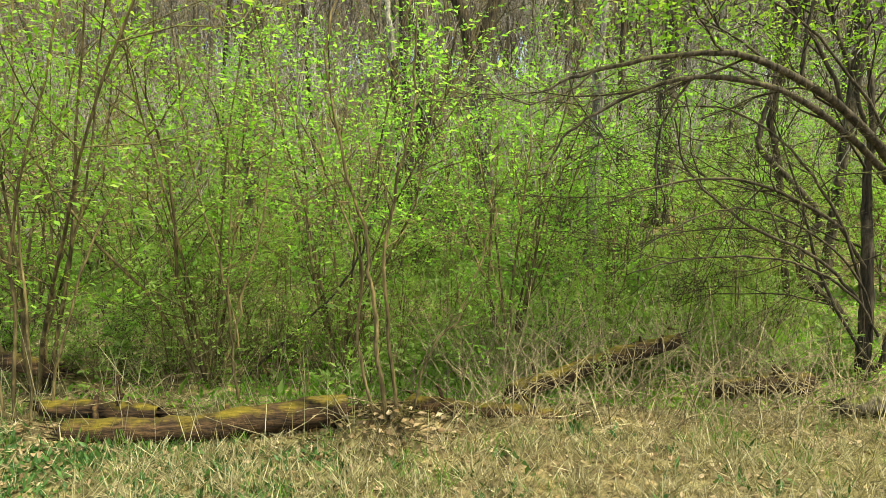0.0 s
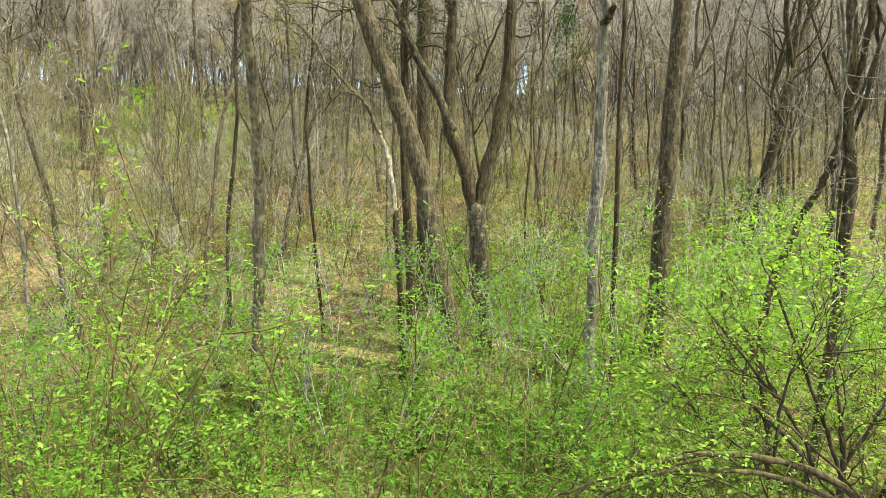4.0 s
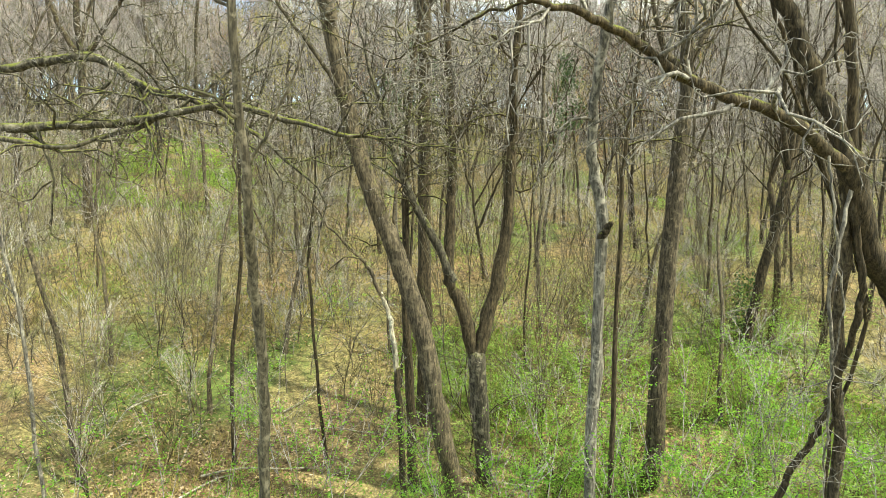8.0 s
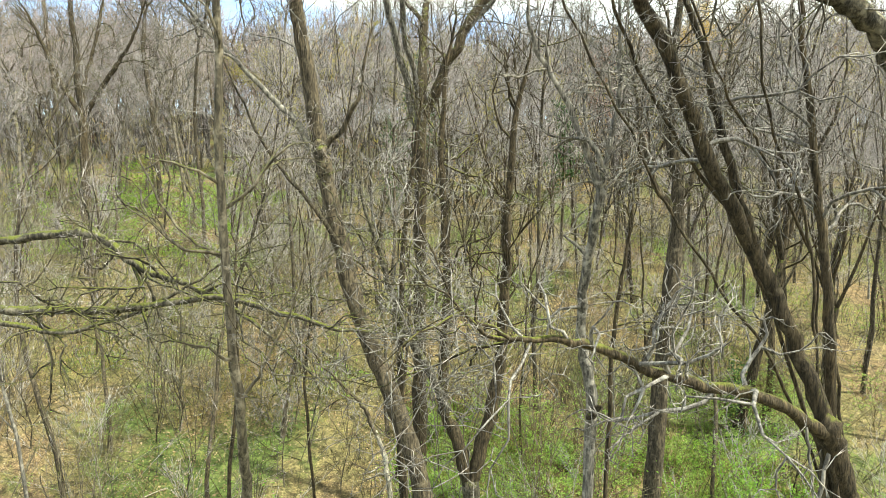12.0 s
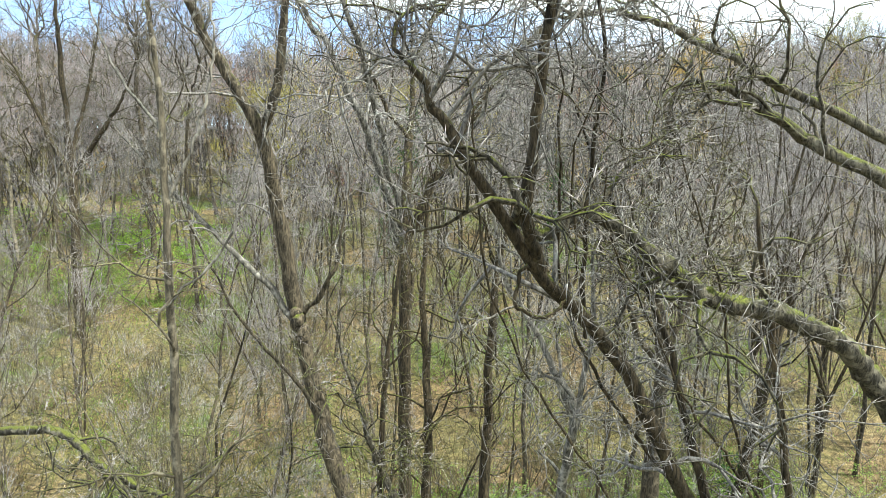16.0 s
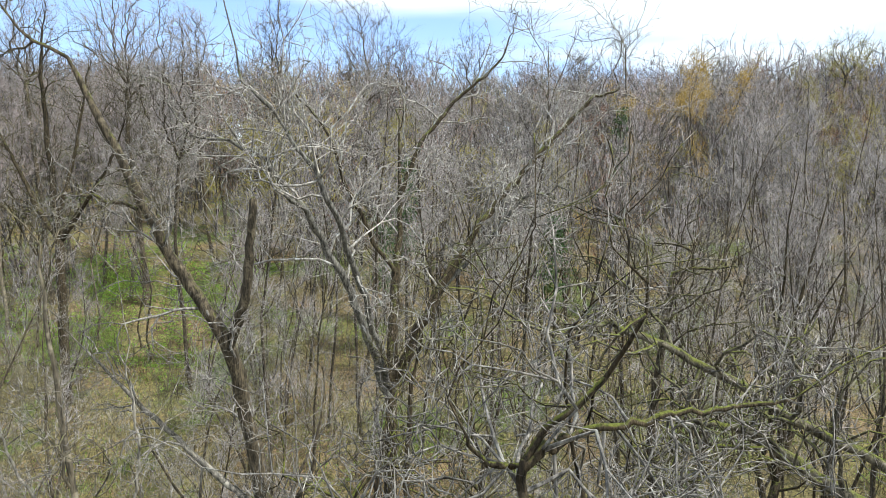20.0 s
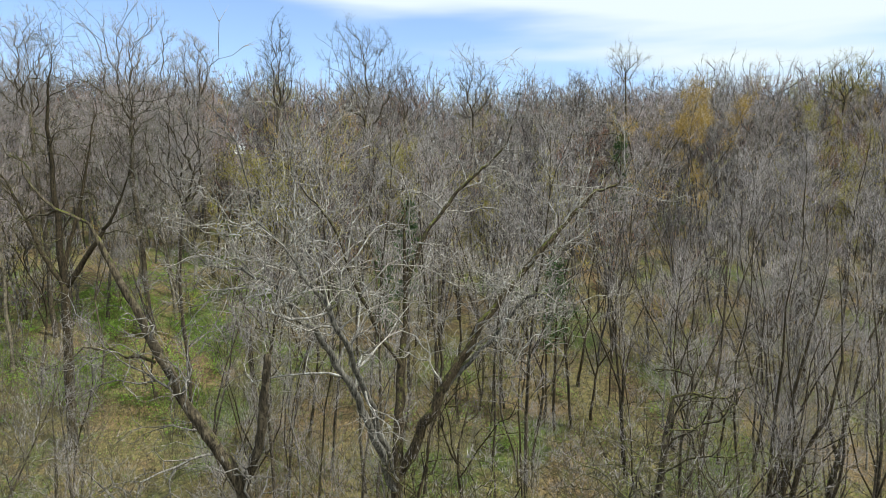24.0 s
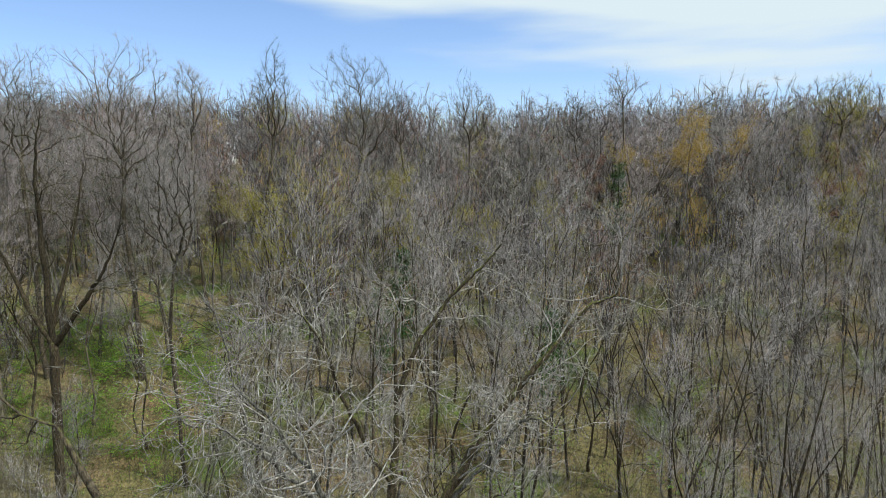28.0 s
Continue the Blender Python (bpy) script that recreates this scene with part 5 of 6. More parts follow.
for x, y, tall, girth, low, wide, seed in [(-1.9, 53.0, 16.5, 0.16, 0.5, 2.0, 731), (9.3, 48.7, 13.5, 0.14, 0.45, 1.9, 732), (22.8, 84.0, 18.5, 0.18, 0.45, 2.2, 733), (-4.4, 60.0, 11.0, 0.13, 0.2, 1.7, 734)]:
    evergreen(x, y, tall, girth, low, wide, seed)
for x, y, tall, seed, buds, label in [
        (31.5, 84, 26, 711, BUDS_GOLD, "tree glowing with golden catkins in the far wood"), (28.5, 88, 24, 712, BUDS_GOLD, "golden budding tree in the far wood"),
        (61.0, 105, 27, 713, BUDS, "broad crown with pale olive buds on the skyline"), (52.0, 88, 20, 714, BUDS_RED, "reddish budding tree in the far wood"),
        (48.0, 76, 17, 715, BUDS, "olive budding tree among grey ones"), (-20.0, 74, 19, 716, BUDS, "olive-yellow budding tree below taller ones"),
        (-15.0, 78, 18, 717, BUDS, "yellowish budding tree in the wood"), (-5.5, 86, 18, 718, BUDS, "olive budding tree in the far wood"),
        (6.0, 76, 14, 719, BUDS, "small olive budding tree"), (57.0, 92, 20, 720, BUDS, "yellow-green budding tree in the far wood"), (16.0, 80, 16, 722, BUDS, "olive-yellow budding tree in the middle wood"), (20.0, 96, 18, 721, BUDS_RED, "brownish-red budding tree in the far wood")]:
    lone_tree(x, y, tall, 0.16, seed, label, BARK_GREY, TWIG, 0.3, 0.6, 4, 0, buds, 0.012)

# ---- shrubs ----


def spray(rng, twigs, leaves, b, m, twig, leaf):
    """Side twigs of a bough, spread out flat, with leaves in opposite pairs along them."""
    u = rng.uniform(0.1, 1.0, m) * (len(b) - 1)
    i = np.minimum(u.astype(int), len(b) - 2)
    f = (u - i)[:, None]
    a = b[i] * (1 - f) + b[i + 1] * f
    t = b[i + 1] - b[i]
    t /= np.linalg.norm(t, axis=1)[:, None] + 1e-9
    d = t * 0.5 + rng.normal(size=(m, 3)) * [0.7, 0.7, 0.3] + [0, 0, 0.08]
    d /= np.linalg.norm(d, axis=1)[:, None]
    ln = twig * rng.uniform(0.35, 1.0, m)[:, None]
    twigs.spikes(a, a + d * ln, 0.0025)
    side = np.cross(d, rng.normal(size=(m, 3)) * 0.25 + [0, 0, 1.0])
    side /= np.linalg.norm(side, axis=1)[:, None] + 1e-9
    for s in (0.4, 0.72, 1.0):
        for sign in (-1, 1):
            p = a + d * ln * s * rng.uniform(0.85, 1.05, (m, 1))
            sz = leaf * rng.uniform(0.65, 1.3, m)
            leaves.leaves(p, d * (0.5 + s * 0.5) + sign * side * 0.85 + rng.normal(size=(m, 3)) * 0.2 - [0, 0, 0.12], rng.normal(size=(m, 3)) * 0.35 + [0, 0, 1.0], sz, sz * 0.42, 0.15)


def shrub(seed, tall, stems, spread, leaf_n, leaf, stem_r=0.018, arch=0.1, low=0.12, twig=0.5, offs=9):
    """Stems and leaves of a leafing shrub at the origin: list of stems, twigs, leaves."""
    rng = np.random.default_rng(seed)
    canes, twigs, leaves = [], Geo(), Geo()
    per = max(1, leaf_n // stems)
    run = 8 if leaf_n > 1500 else 4
    for s in range(stems):
        a = rng.uniform(0, 6.28)
        out = rng.uniform(0.1, 1.0) * spread
        d = np.array([math.cos(a) * out, math.sin(a) * out, 1.0])
        ln = tall * rng.uniform(0.7, 1.1)
        pts = shoot(rng, (math.cos(a) * 0.15 * spread, math.sin(a) * 0.15 * spread, -0.05), d / np.linalg.norm(d), ln, run, 0.12, -arch * out)
        g = Geo()
        r = np.linspace(stem_r * rng.uniform(0.7, 1.2), 0.004, run + 1)
        g.tube(pts, r, 5 if run > 4 else 3, 0.05, rng)
        ends = []
        for _ in range(offs):
            u = rng.uniform(low, 1.0) * run
            i = min(int(u), run - 1)
            p = pts[i] + (pts[i + 1] - pts[i]) * (u - i)
            b = shoot(rng, p, aside(rng, pts[i + 1] - pts[i], rng.uniform(0.5, 1.2)), ln * rng.uniform(0.15, 0.38), 3, 0.2, 0.02)
            g.tube(b, np.linspace(0.008, 0.003, 4), 3)
            ends.append(b)
        canes.append(g)
        boughs = ends + [pts[run // 2:]]
        k = per // len(boughs) + 1
        for b in boughs:
            spray(rng, twigs, leaves, b, max(2, k // 6), twig, leaf)
    return canes, twigs, leaves


def shrub_thing(geos, label, bark_m, leaf_m, group="", name="shrub"):
    root = thing(name, label, "shrub", group)
    for g in geos[0]:
        part("stem", g, bark_m, root)
    part("crown", geos[1], bark_m, root, kind="stuff")
    part("foliage", geos[2], leaf_m, root, kind="stuff")
    return root


BUSH = "leafing shrubs at the wood's edge"
near_specs = [
    (shrub(401, 4.5, 9, 0.40, 3200, 0.068, low=0.12), "upright shrub with tan stems and fresh green leaves", BARK_BUSH, LEAF),
    (shrub(402, 4.0, 9, 0.6, 3200, 0.068, low=0.12), "spreading shrub with tan stems and young green leaves", BARK_BUSH, LEAF),
    (shrub(403, 4.7, 7, 0.42, 3000, 0.068, low=0.14), "tall thin shrub leafing out in yellow-green", BARK_BUSH, LEAF_LIGHT),
    (shrub(404, 2.7, 8, 0.75, 3300, 0.066, arch=0.16), "low arching shrub with green leaves and dark stems", BARK_ARCH, LEAF),
]
bushes = [shrub_thing(g, lab, b, lf, BUSH) for g, lab, b, lf in near_specs]
rng = np.random.default_rng(8)
places = [(-1.2, 7.2, 0, 1.02), (-2.6, 6.9, 2, 1.1), (-4.3, 6.5, 2, 1.12), (0.9, 8.2, 0, 1.1), (2.4, 9.4, 1, 0.9),
          (-5.8, 8.8, 0, 1.15), (4.4, 10.6, 1, 0.9), 
          (6.9, 8.6, 2, 0.85), (7.8, 10.4, 1, 1.0), (5.8, 12.6, 3, 1.0), (2.2, 11.7, 3, 1.0), (-0.6, 12.2, 3, 1.0), (-5.0, 11.8, 3, 0.9), (8.6, 12.8, 1, 0.9), (-9.6, 13.5, 3, 0.9),
          (4.0, 14.0, 3, 1.0), (7.4, 15.2, 3, 1.0), (10.4, 14.6, 1, 0.9), (1.0, 14.6, 3, 0.8),
          (-3.0, 13.6, 3, 1.0), (-7.2, 13.0, 3, 1.0), (2.9, 16.6, 3, 1.0), (5.4, 17.4, 3, 0.95), (9.4, 17.8, 3, 1.0), (-0.8, 16.0, 3, 0.9), (11.6, 17.0, 3, 1.0), (-5.4, 15.2, 3, 0.8),
          (-3.7, 7.3, 3, 0.5), (-5.2, 7.5, 3, 0.5), (1.6, 7.6, 3, 0.45), (-6.6, 7.2, 3, 0.5)]
used = set()
for x, y, k, size in places:
    m = stand(x, y, rng.uniform(0, 6.28), size)
    if k not in used:
        used.add(k)
        bushes[k].matrix_basis = m
    else:
        copy_thing(bushes[k], m)

LOWG = "low green undergrowth on the slope"
low_specs = [
    (shrub(421, 1.5, 4, 0.9, 750, 0.075, 0.012, 0.15, 0.1, 0.5, 4), "low bushy undergrowth in fresh green leaf", BARK_BUSH, LEAF_LOW),
    (shrub(422, 1.1, 4, 1.1, 700, 0.075, 0.010, 0.2, 0.1, 0.5, 4), "low bramble patch with small green leaves", BARK_ARCH, LEAF_LOW),
    (shrub(423, 2.2, 4, 0.7, 750, 0.075, 0.014, 0.1, 0.1, 0.5, 4), "upright young shrub in yellow-green leaf", BARK_BUSH, LEAF_LIGHT),
    (shrub(424, 3.3, 5, 0.6, 1100, 0.08, 0.016, 0.1, 0.15, 0.6, 6), "tall thin understorey shrub in soft green leaf", BARK_BUSH, LEAF_LOW),
]
lows = [shrub_thing(g, lab, b, lf, LOWG) for g, lab, b, lf in low_specs]
def low_place(rng):
    """Where the green undergrowth grows: thick on one side of the slope, thin on the leaf-strewn side."""
    w = rng.uniform()
    if w < 0.46:
        return rng.uniform(-1.5, 16), rng.uniform(11.5, 28)
    if w < 0.62:
        return rng.uniform(-6.5, 5.5), rng.uniform(6.6, 10)
    if w < 0.68:
        return rng.uniform(-11, -1), rng.uniform(10.5, 14.5)
    if w < 0.84:
        return rng.uniform(-44, -18), rng.uniform(46, 80)
    y = rng.uniform(24, 60)
    return rng.uniform(-1, 1) * (0.74 * y + 2), y


class Heap:
    """Many copies of a few plants, past counting, in one mesh."""

    def __init__(self):
        self.v, self.q, self.t, self.sq, self.st, self.n = [], [], [], [], [], 0

    def add(self, layers, x, y, turn, size):
        c, s, z = math.cos(turn) * size, math.sin(turn) * size, ground_z(x, y) - 0.05
        for slot, (v, q, t) in layers:
            self.v.append(np.stack([v[:, 0] * c - v[:, 1] * s + x, v[:, 0] * s + v[:, 1] * c + y, v[:, 2] * size + z], 1))
            self.q.append(q + self.n)
            self.t.append(t + self.n)
            self.sq.append(np.full(len(q), slot))
            self.st.append(np.full(len(t), slot))
            self.n += len(v)

    def done(self, name, label, category, materials):
        me = build_mesh(name, np.concatenate(self.v), np.concatenate(self.q), np.concatenate(self.t), materials, slots=np.concatenate(self.sq + self.st))
        tagged(new(name, me), label, category, kind="stuff")


heap = Heap()
far_green = [shrub(425, 1.5, 4, 0.9, 330, 0.12, 0.012, 0.15, 0.1, 0.5, 3), shrub(426, 1.1, 4, 1.1, 300, 0.12, 0.010, 0.2, 0.1, 0.5, 3), shrub(427, 2.2, 4, 0.7, 360, 0.12, 0.014, 0.1, 0.1, 0.5, 3), shrub(428, 3.3, 5, 0.6, 480, 0.12, 0.016, 0.1, 0.15, 0.6, 4)]
green_layers = [[(0, joined(g[0]).arrays()), (0, g[1].arrays()), (2 if k == 2 else 1, g[2].arrays())] for k, g in enumerate(far_green)]
bright_layers = [[layers[0], layers[1], (2, layers[2][1])] for layers in green_layers]
used, count = set(), 0
for n in range(510):
    x, y = low_place(rng) if n > 69 else (rng.uniform(-6.0, 4.6), rng.uniform(6.4, 9.0))
    k, turn = int(rng.choice(4, p=[0.38, 0.27, 0.1, 0.25])), rng.uniform(0, 6.28)
    size = rng.uniform(0.55, 1.05) * (0.75 if y < 9 else 1.0 if y < 45 else 1.6)
    if y > 21 or count >= 150:
        heap.add((bright_layers if x < -17 and y > 44 else green_layers)[k], x, y, turn, size)
        continue
    m = stand(x, y, turn, size)
    count += 1
    if k not in used:
        used.add(k)
        lows[k].matrix_basis = m
    else:
        copy_thing(lows[k], m)
heap.done("undergrowth", "green bushy undergrowth spread over the wooded slope", "undergrowth", [BARK_BUSH, LEAF_LOW, LEAF_LIGHT])


# leafless bushes of the understorey
BARE = "leafless bushes of the understorey"
bare_specs = [
    (shrub(431, 3.6, 7, 0.75, 240, 0.05, 0.016, 0.14, 0.15, 0.7, 9), "leafless bush of thin arching brown stems", BARK_BUSH),
    (shrub(432, 4.4, 6, 0.55, 240, 0.05, 0.02, 0.06, 0.2, 0.8, 9), "leafless bush with thin crooked grey stems", BARK_GREY),
    (shrub(433, 2.4, 8, 1.0, 240, 0.05, 0.012, 0.2, 0.1, 0.6, 8), "low tangled leafless bush with bowed stems", BARK_ARCH),
]
bares = []
for geos, lab, bm in bare_specs:
    r = thing("shrub", lab, "shrub", BARE)
    for g in geos[0]:
        part("stem", g, bm, r)
    part("crown", geos[1], bm, r, kind="stuff")
    bares.append(r)
thicket = Heap()
bare_layers = [[(0 if k else 1, joined(g[0]).arrays()), (2, g[1].arrays())] for k, g in enumerate((shrub(434, 3.6, 6, 0.75, 120, 0.05, 0.018, 0.14, 0.15, 0.7, 6), shrub(435, 4.4, 5, 0.55, 120, 0.05, 0.022, 0.06, 0.2, 0.8, 6), shrub(436, 2.4, 6, 1.0, 120, 0.05, 0.014, 0.2, 0.1, 0.6, 5)))]
for n in range(180):
    if n < 14:
        x, y = rng.uniform(-14, -1), rng.uniform(16, 30)
    elif n < 60:
        x, y = rng.uniform(0, 17), rng.uniform(14, 32)
    else:
        y = rng.uniform(28, 66)
        x = rng.uniform(-0.75, 0.75) * y
    turn, size = rng.uniform(0, 6.28), rng.uniform(0.6, 1.25)
    if n >= 100:
        thicket.add(bare_layers[n % 3], x, y, turn, size)
    elif n < 3:
        bares[n].matrix_basis = stand(x, y, turn, size)
    else:
        copy_thing(bares[n % 3], stand(x, y, turn, size))
thicket.done("thicket", "thin leafless thicket stems all over the slope", "thicket", [BARK_GREY, BARK_BUSH, BARK_BUSH])


# the arching bush by the clearing
def arching_bush():
    rng = np.random.default_rng(450)
    root = thing("shrub", "old arching shrub with dark bowed stems and yellow-green tips", "shrub")
    leaves, twigs = Geo(), Geo()
    arcs = [
        ([(4.75, 6.9, 0.0), (4.7, 6.9, 1.2), (4.62, 6.9, 2.1), (4.6, 6.9, 3.1), (4.4, 7.0, 4.4)], 0.075),
        ([(4.95, 6.7, 0.3), (5.2, 6.8, 1.6), (4.87, 6.8, 2.35), (4.0, 6.4, 3.0), (3.01, 6.0, 3.38), (2.3, 5.8, 3.45), (1.3, 5.6, 3.26), (0.76, 5.5, 3.04)], 0.055),
        ([(4.9, 6.8, 0.3), (5.1, 6.9, 1.5), (4.7, 6.7, 2.3), (3.8, 6.3, 2.9), (2.9, 6.0, 3.22), (2.0, 5.9, 3.2), (1.2, 5.8, 2.8), (0.95, 5.7, 2.5)], 0.04),
        ([(4.7, 6.9, 1.3), (4.0, 6.5, 1.9), (3.0, 6.2, 2.3), (2.2, 6.0, 2.3), (1.5, 5.9, 2.1)], 0.03),
        ([(4.7, 6.9, 0.9), (3.9, 6.5, 1.5), (3.0, 6.3, 1.9), (2.4, 6.2, 2.4), (2.2, 6.1, 2.9)], 0.028),
        ([(4.0, 6.4, 3.0), (3.7, 6.4, 3.6), (3.1, 6.3, 4.3), (2.6, 6.2, 4.9)], 0.03),
        ([(3.4, 6.15, 3.25), (3.5, 6.2, 4.0), (3.9, 6.3, 4.9)], 0.026),
        ([(4.65, 6.9, 2.6), (4.2, 6.8, 3.6), (3.7, 6.8, 4.8), (3.4, 6.8, 5.4)], 0.035),
        ([(4.62, 6.9, 2.8), (5.2, 6.9, 3.9), (5.6, 7.0, 5.0)], 0.03),
        ([(4.8, 6.8, 0.6), (4.3, 6.5, 1.1), (3.5, 6.3, 1.5), (2.5, 6.2, 1.55), (1.8, 6.1, 1.4)], 0.022),
        ([(4.9, 6.9, 0.2), (5.6, 7.0, 1.6), (5.9, 7.0, 3.0), (5.9, 6.8, 4.4)], 0.04),
        ([(4.8, 6.8, 0.2), (4.2, 6.8, 1.1), (3.9, 6.9, 2.1), (3.5, 6.9, 3.1)], 0.028),
        ([(4.95, 6.8, 0.4), (5.0, 6.7, 1.7), (4.6, 6.5, 2.6), (3.9, 6.2, 3.3), (3.1, 6.0, 3.9), (2.2, 5.9, 4.1)], 0.03),
        ([(4.75, 6.9, 0.5), (4.3, 6.6, 1.6), (3.6, 6.4, 2.5), (2.8, 6.3, 3.0), (2.0, 6.3, 3.0)], 0.024),
        ([(4.8, 6.9, 0.3), (4.6, 6.7, 1.0), (4.0, 6.4, 1.6), (3.2, 6.2, 2.0), (2.5, 6.0, 2.0), (1.9, 5.9, 1.7)], 0.02),
    ]
    for n, (ctrl, r) in enumerate(arcs):
        g = Geo()
        r *= 1.0 if n < 3 else 0.68
        pts = smooth_line(ctrl, 6, 0.006, rng)
        rad = 0.006 + (r * 1.08 - 0.006) * (1 - np.linspace(0, 1, len(pts)) ** 1.4)
        g.tube(pts, rad, 7, 0.04, rng)
        spikes = []
        for _ in range(7):
            u = rng.uniform(0.3, 1.0) * (len(pts) - 1)
            i = min(int(u), len(pts) - 2)
            dd = aside(rng, pts[i + 1] - pts[i], rng.uniform(0.4, 1.0))
            ramify(rng, g, spikes, pts[i], dd, rng.uniform(0.35, 0.75), min(0.014, rad[i] * 0.6), 0, 4, 2, 0.55, 0.0, 3, 4, 0.003)
        flush(twigs, spikes)
        part("stem", g, BARK_ARCH, root)
        tips = np.array([s[1] for s in spikes])
        hi = tips[tips[:, 2] > 3.5]
        if len(hi):
            p = np.repeat(hi, 4, axis=0) + rng.normal(size=(len(hi) * 4, 3)) * 0.09
            sz = 0.06 * rng.uniform(0.6, 1.3, len(p))
            leaves.leaves(p, rng.normal(size=p.shape) * [1, 1, 0.5], rng.normal(size=p.shape) * 0.5 + [0, 0, 1], sz, sz * 0.5)
    part("crown", twigs, BARK_ARCH, root, kind="stuff")
    part("foliage", leaves, LEAF_LIGHT, root, "yellow-green young leaves", "stuff")
    loop = thing("vine", "thick dark vine looping up beside an arching shrub", "vine")
    g = Geo()
    g.tube(smooth_line([(6.3, 9.5, 0.0), (5.9, 9.5, 0.45), (5.43, 9.5, 0.9), (5.5, 9.5, 1.4), (5.67, 9.5, 1.67), (5.48, 9.5, 2.0), (4.76, 9.5, 2.68), (4.7, 9.5, 3.0), (4.85, 9.5, 3.6), (5.1, 9.6, 4.6)], 6, 0.01, rng), np.linspace(0.075, 0.03, 55), 7, 0.06, rng)
    part("stem", g, BARK_ARCH, loop)


arching_bush()


# leggy shrubs by the logs
def leggy_shrub(label, seed, stems, leaf_from=0.4, thick=0.66, bark_m=None):
    rng = np.random.default_rng(seed)
    root = thing("shrub", label, "shrub", BUSH)
    leaves, twigs = Geo(), Geo()
    for ctrl, r in stems:
        g = Geo()
        pts = smooth_line(ctrl, 5, 0.012, rng)
        rad = np.linspace(r * thick, 0.007, len(pts))
        g.tube(pts, rad, 7, 0.05, rng)
        bg = Geo()
        tips = np.array(clothe(rng, bg, twigs, pts, rad, leaf_from, 9, 0.8, 5, 0.3, 0.003, 0.05))
        g.put(*bg.arrays())
        part("stem", g, bark_m or BARK_BUSH, root)
        p = np.repeat(tips, 8, axis=0) + rng.normal(size=(len(tips) * 8, 3)) * 0.09
        sz = 0.05 * rng.uniform(0.6, 1.3, len(p))
        leaves.leaves(p, rng.normal(size=p.shape) * [1, 1, 0.5], rng.normal(size=p.shape) * 0.5 + [0, 0, 1], sz, sz * 0.5)
    part("crown", twigs, bark_m or BARK_BUSH, root, kind="stuff")
    part("foliage", leaves, LEAF, root, kind="stuff")


leggy_shrub("leggy shrub with three tan stems rising from a mound", 460, [([(-0.5, 5.4, 0.15), (-0.55, 5.3, 0.9), (-0.61, 5.3, 1.47), (-0.68, 5.3, 1.95), (-0.85, 5.3, 2.65), (-0.95, 5.35, 3.4), (-0.8, 5.4, 4.1)], 0.035), ([(-0.42, 5.4, 0.15), (-0.45, 5.35, 1.0), (-0.5, 5.3, 1.6), (-0.38, 5.3, 2.3), (-0.25, 5.3, 2.9), (-0.2, 5.35, 3.7)], 0.03), ([(-0.58, 5.4, 0.15), (-0.75, 5.4, 0.9), (-0.7, 5.4, 1.6), (-1.0, 5.5, 2.4), (-1.4, 5.6, 3.1)], 0.024), ([(-0.3, 5.5, 0.15), (-0.1, 5.5, 0.8), (0.25, 5.6, 1.3), (0.5, 5.7, 2.1)], 0.02)])
leggy_shrub("tall shrub of straight tan stems in young leaf", 461, [
    ([(-3.95, 5.6, 0.0), (-3.85, 5.55, 1.0), (-3.7, 5.5, 2.1), (-3.3, 5.5, 3.4), (-3.0, 5.5, 4.4)], 0.026), ([(-3.8, 5.6, 0.0), (-3.75, 5.6, 1.2), (-3.78, 5.6, 2.4), (-3.6, 5.6, 4.2)], 0.022),
    ([(-3.7, 5.7, 0.0), (-3.5, 5.7, 0.9), (-3.2, 5.8, 1.8), (-2.7, 5.9, 2.7), (-2.3, 6.0, 3.3)], 0.022), ([(-4.1, 5.7, 0.0), (-4.15, 5.7, 1.5), (-4.0, 5.7, 3.2), (-4.1, 5.7, 4.4)], 0.02)])
leggy_shrub("slim shrub with forked tan stems behind a log", 462, [
    ([(-2.1, 6.3, 0.0), (-2.15, 6.3, 0.8), (-2.25, 6.3, 1.5), (-2.5, 6.3, 2.6), (-2.6, 6.3, 3.8)], 0.024), ([(-2.12, 6.3, 0.7), (-1.95, 6.3, 1.4), (-1.75, 6.3, 2.1), (-1.6, 6.3, 3.4)], 0.018),
    ([(-2.1, 6.35, 0.6), (-2.2, 6.4, 1.3), (-2.15, 6.5, 2.2), (-1.9, 6.5, 3.3)], 0.016)])
leggy_shrub("leaning dark stem curving up out of the undergrowth", 463, [
    ([(-2.35, 7.0, -0.05), (-1.95, 7.0, 0.35), (-1.5, 7.0, 0.75), (-1.1, 7.0, 1.2), (-0.8, 7.0, 1.8), (-0.65, 7.0, 2.8)], 0.032)], 0.6, 0.75, BARK_ARCH)


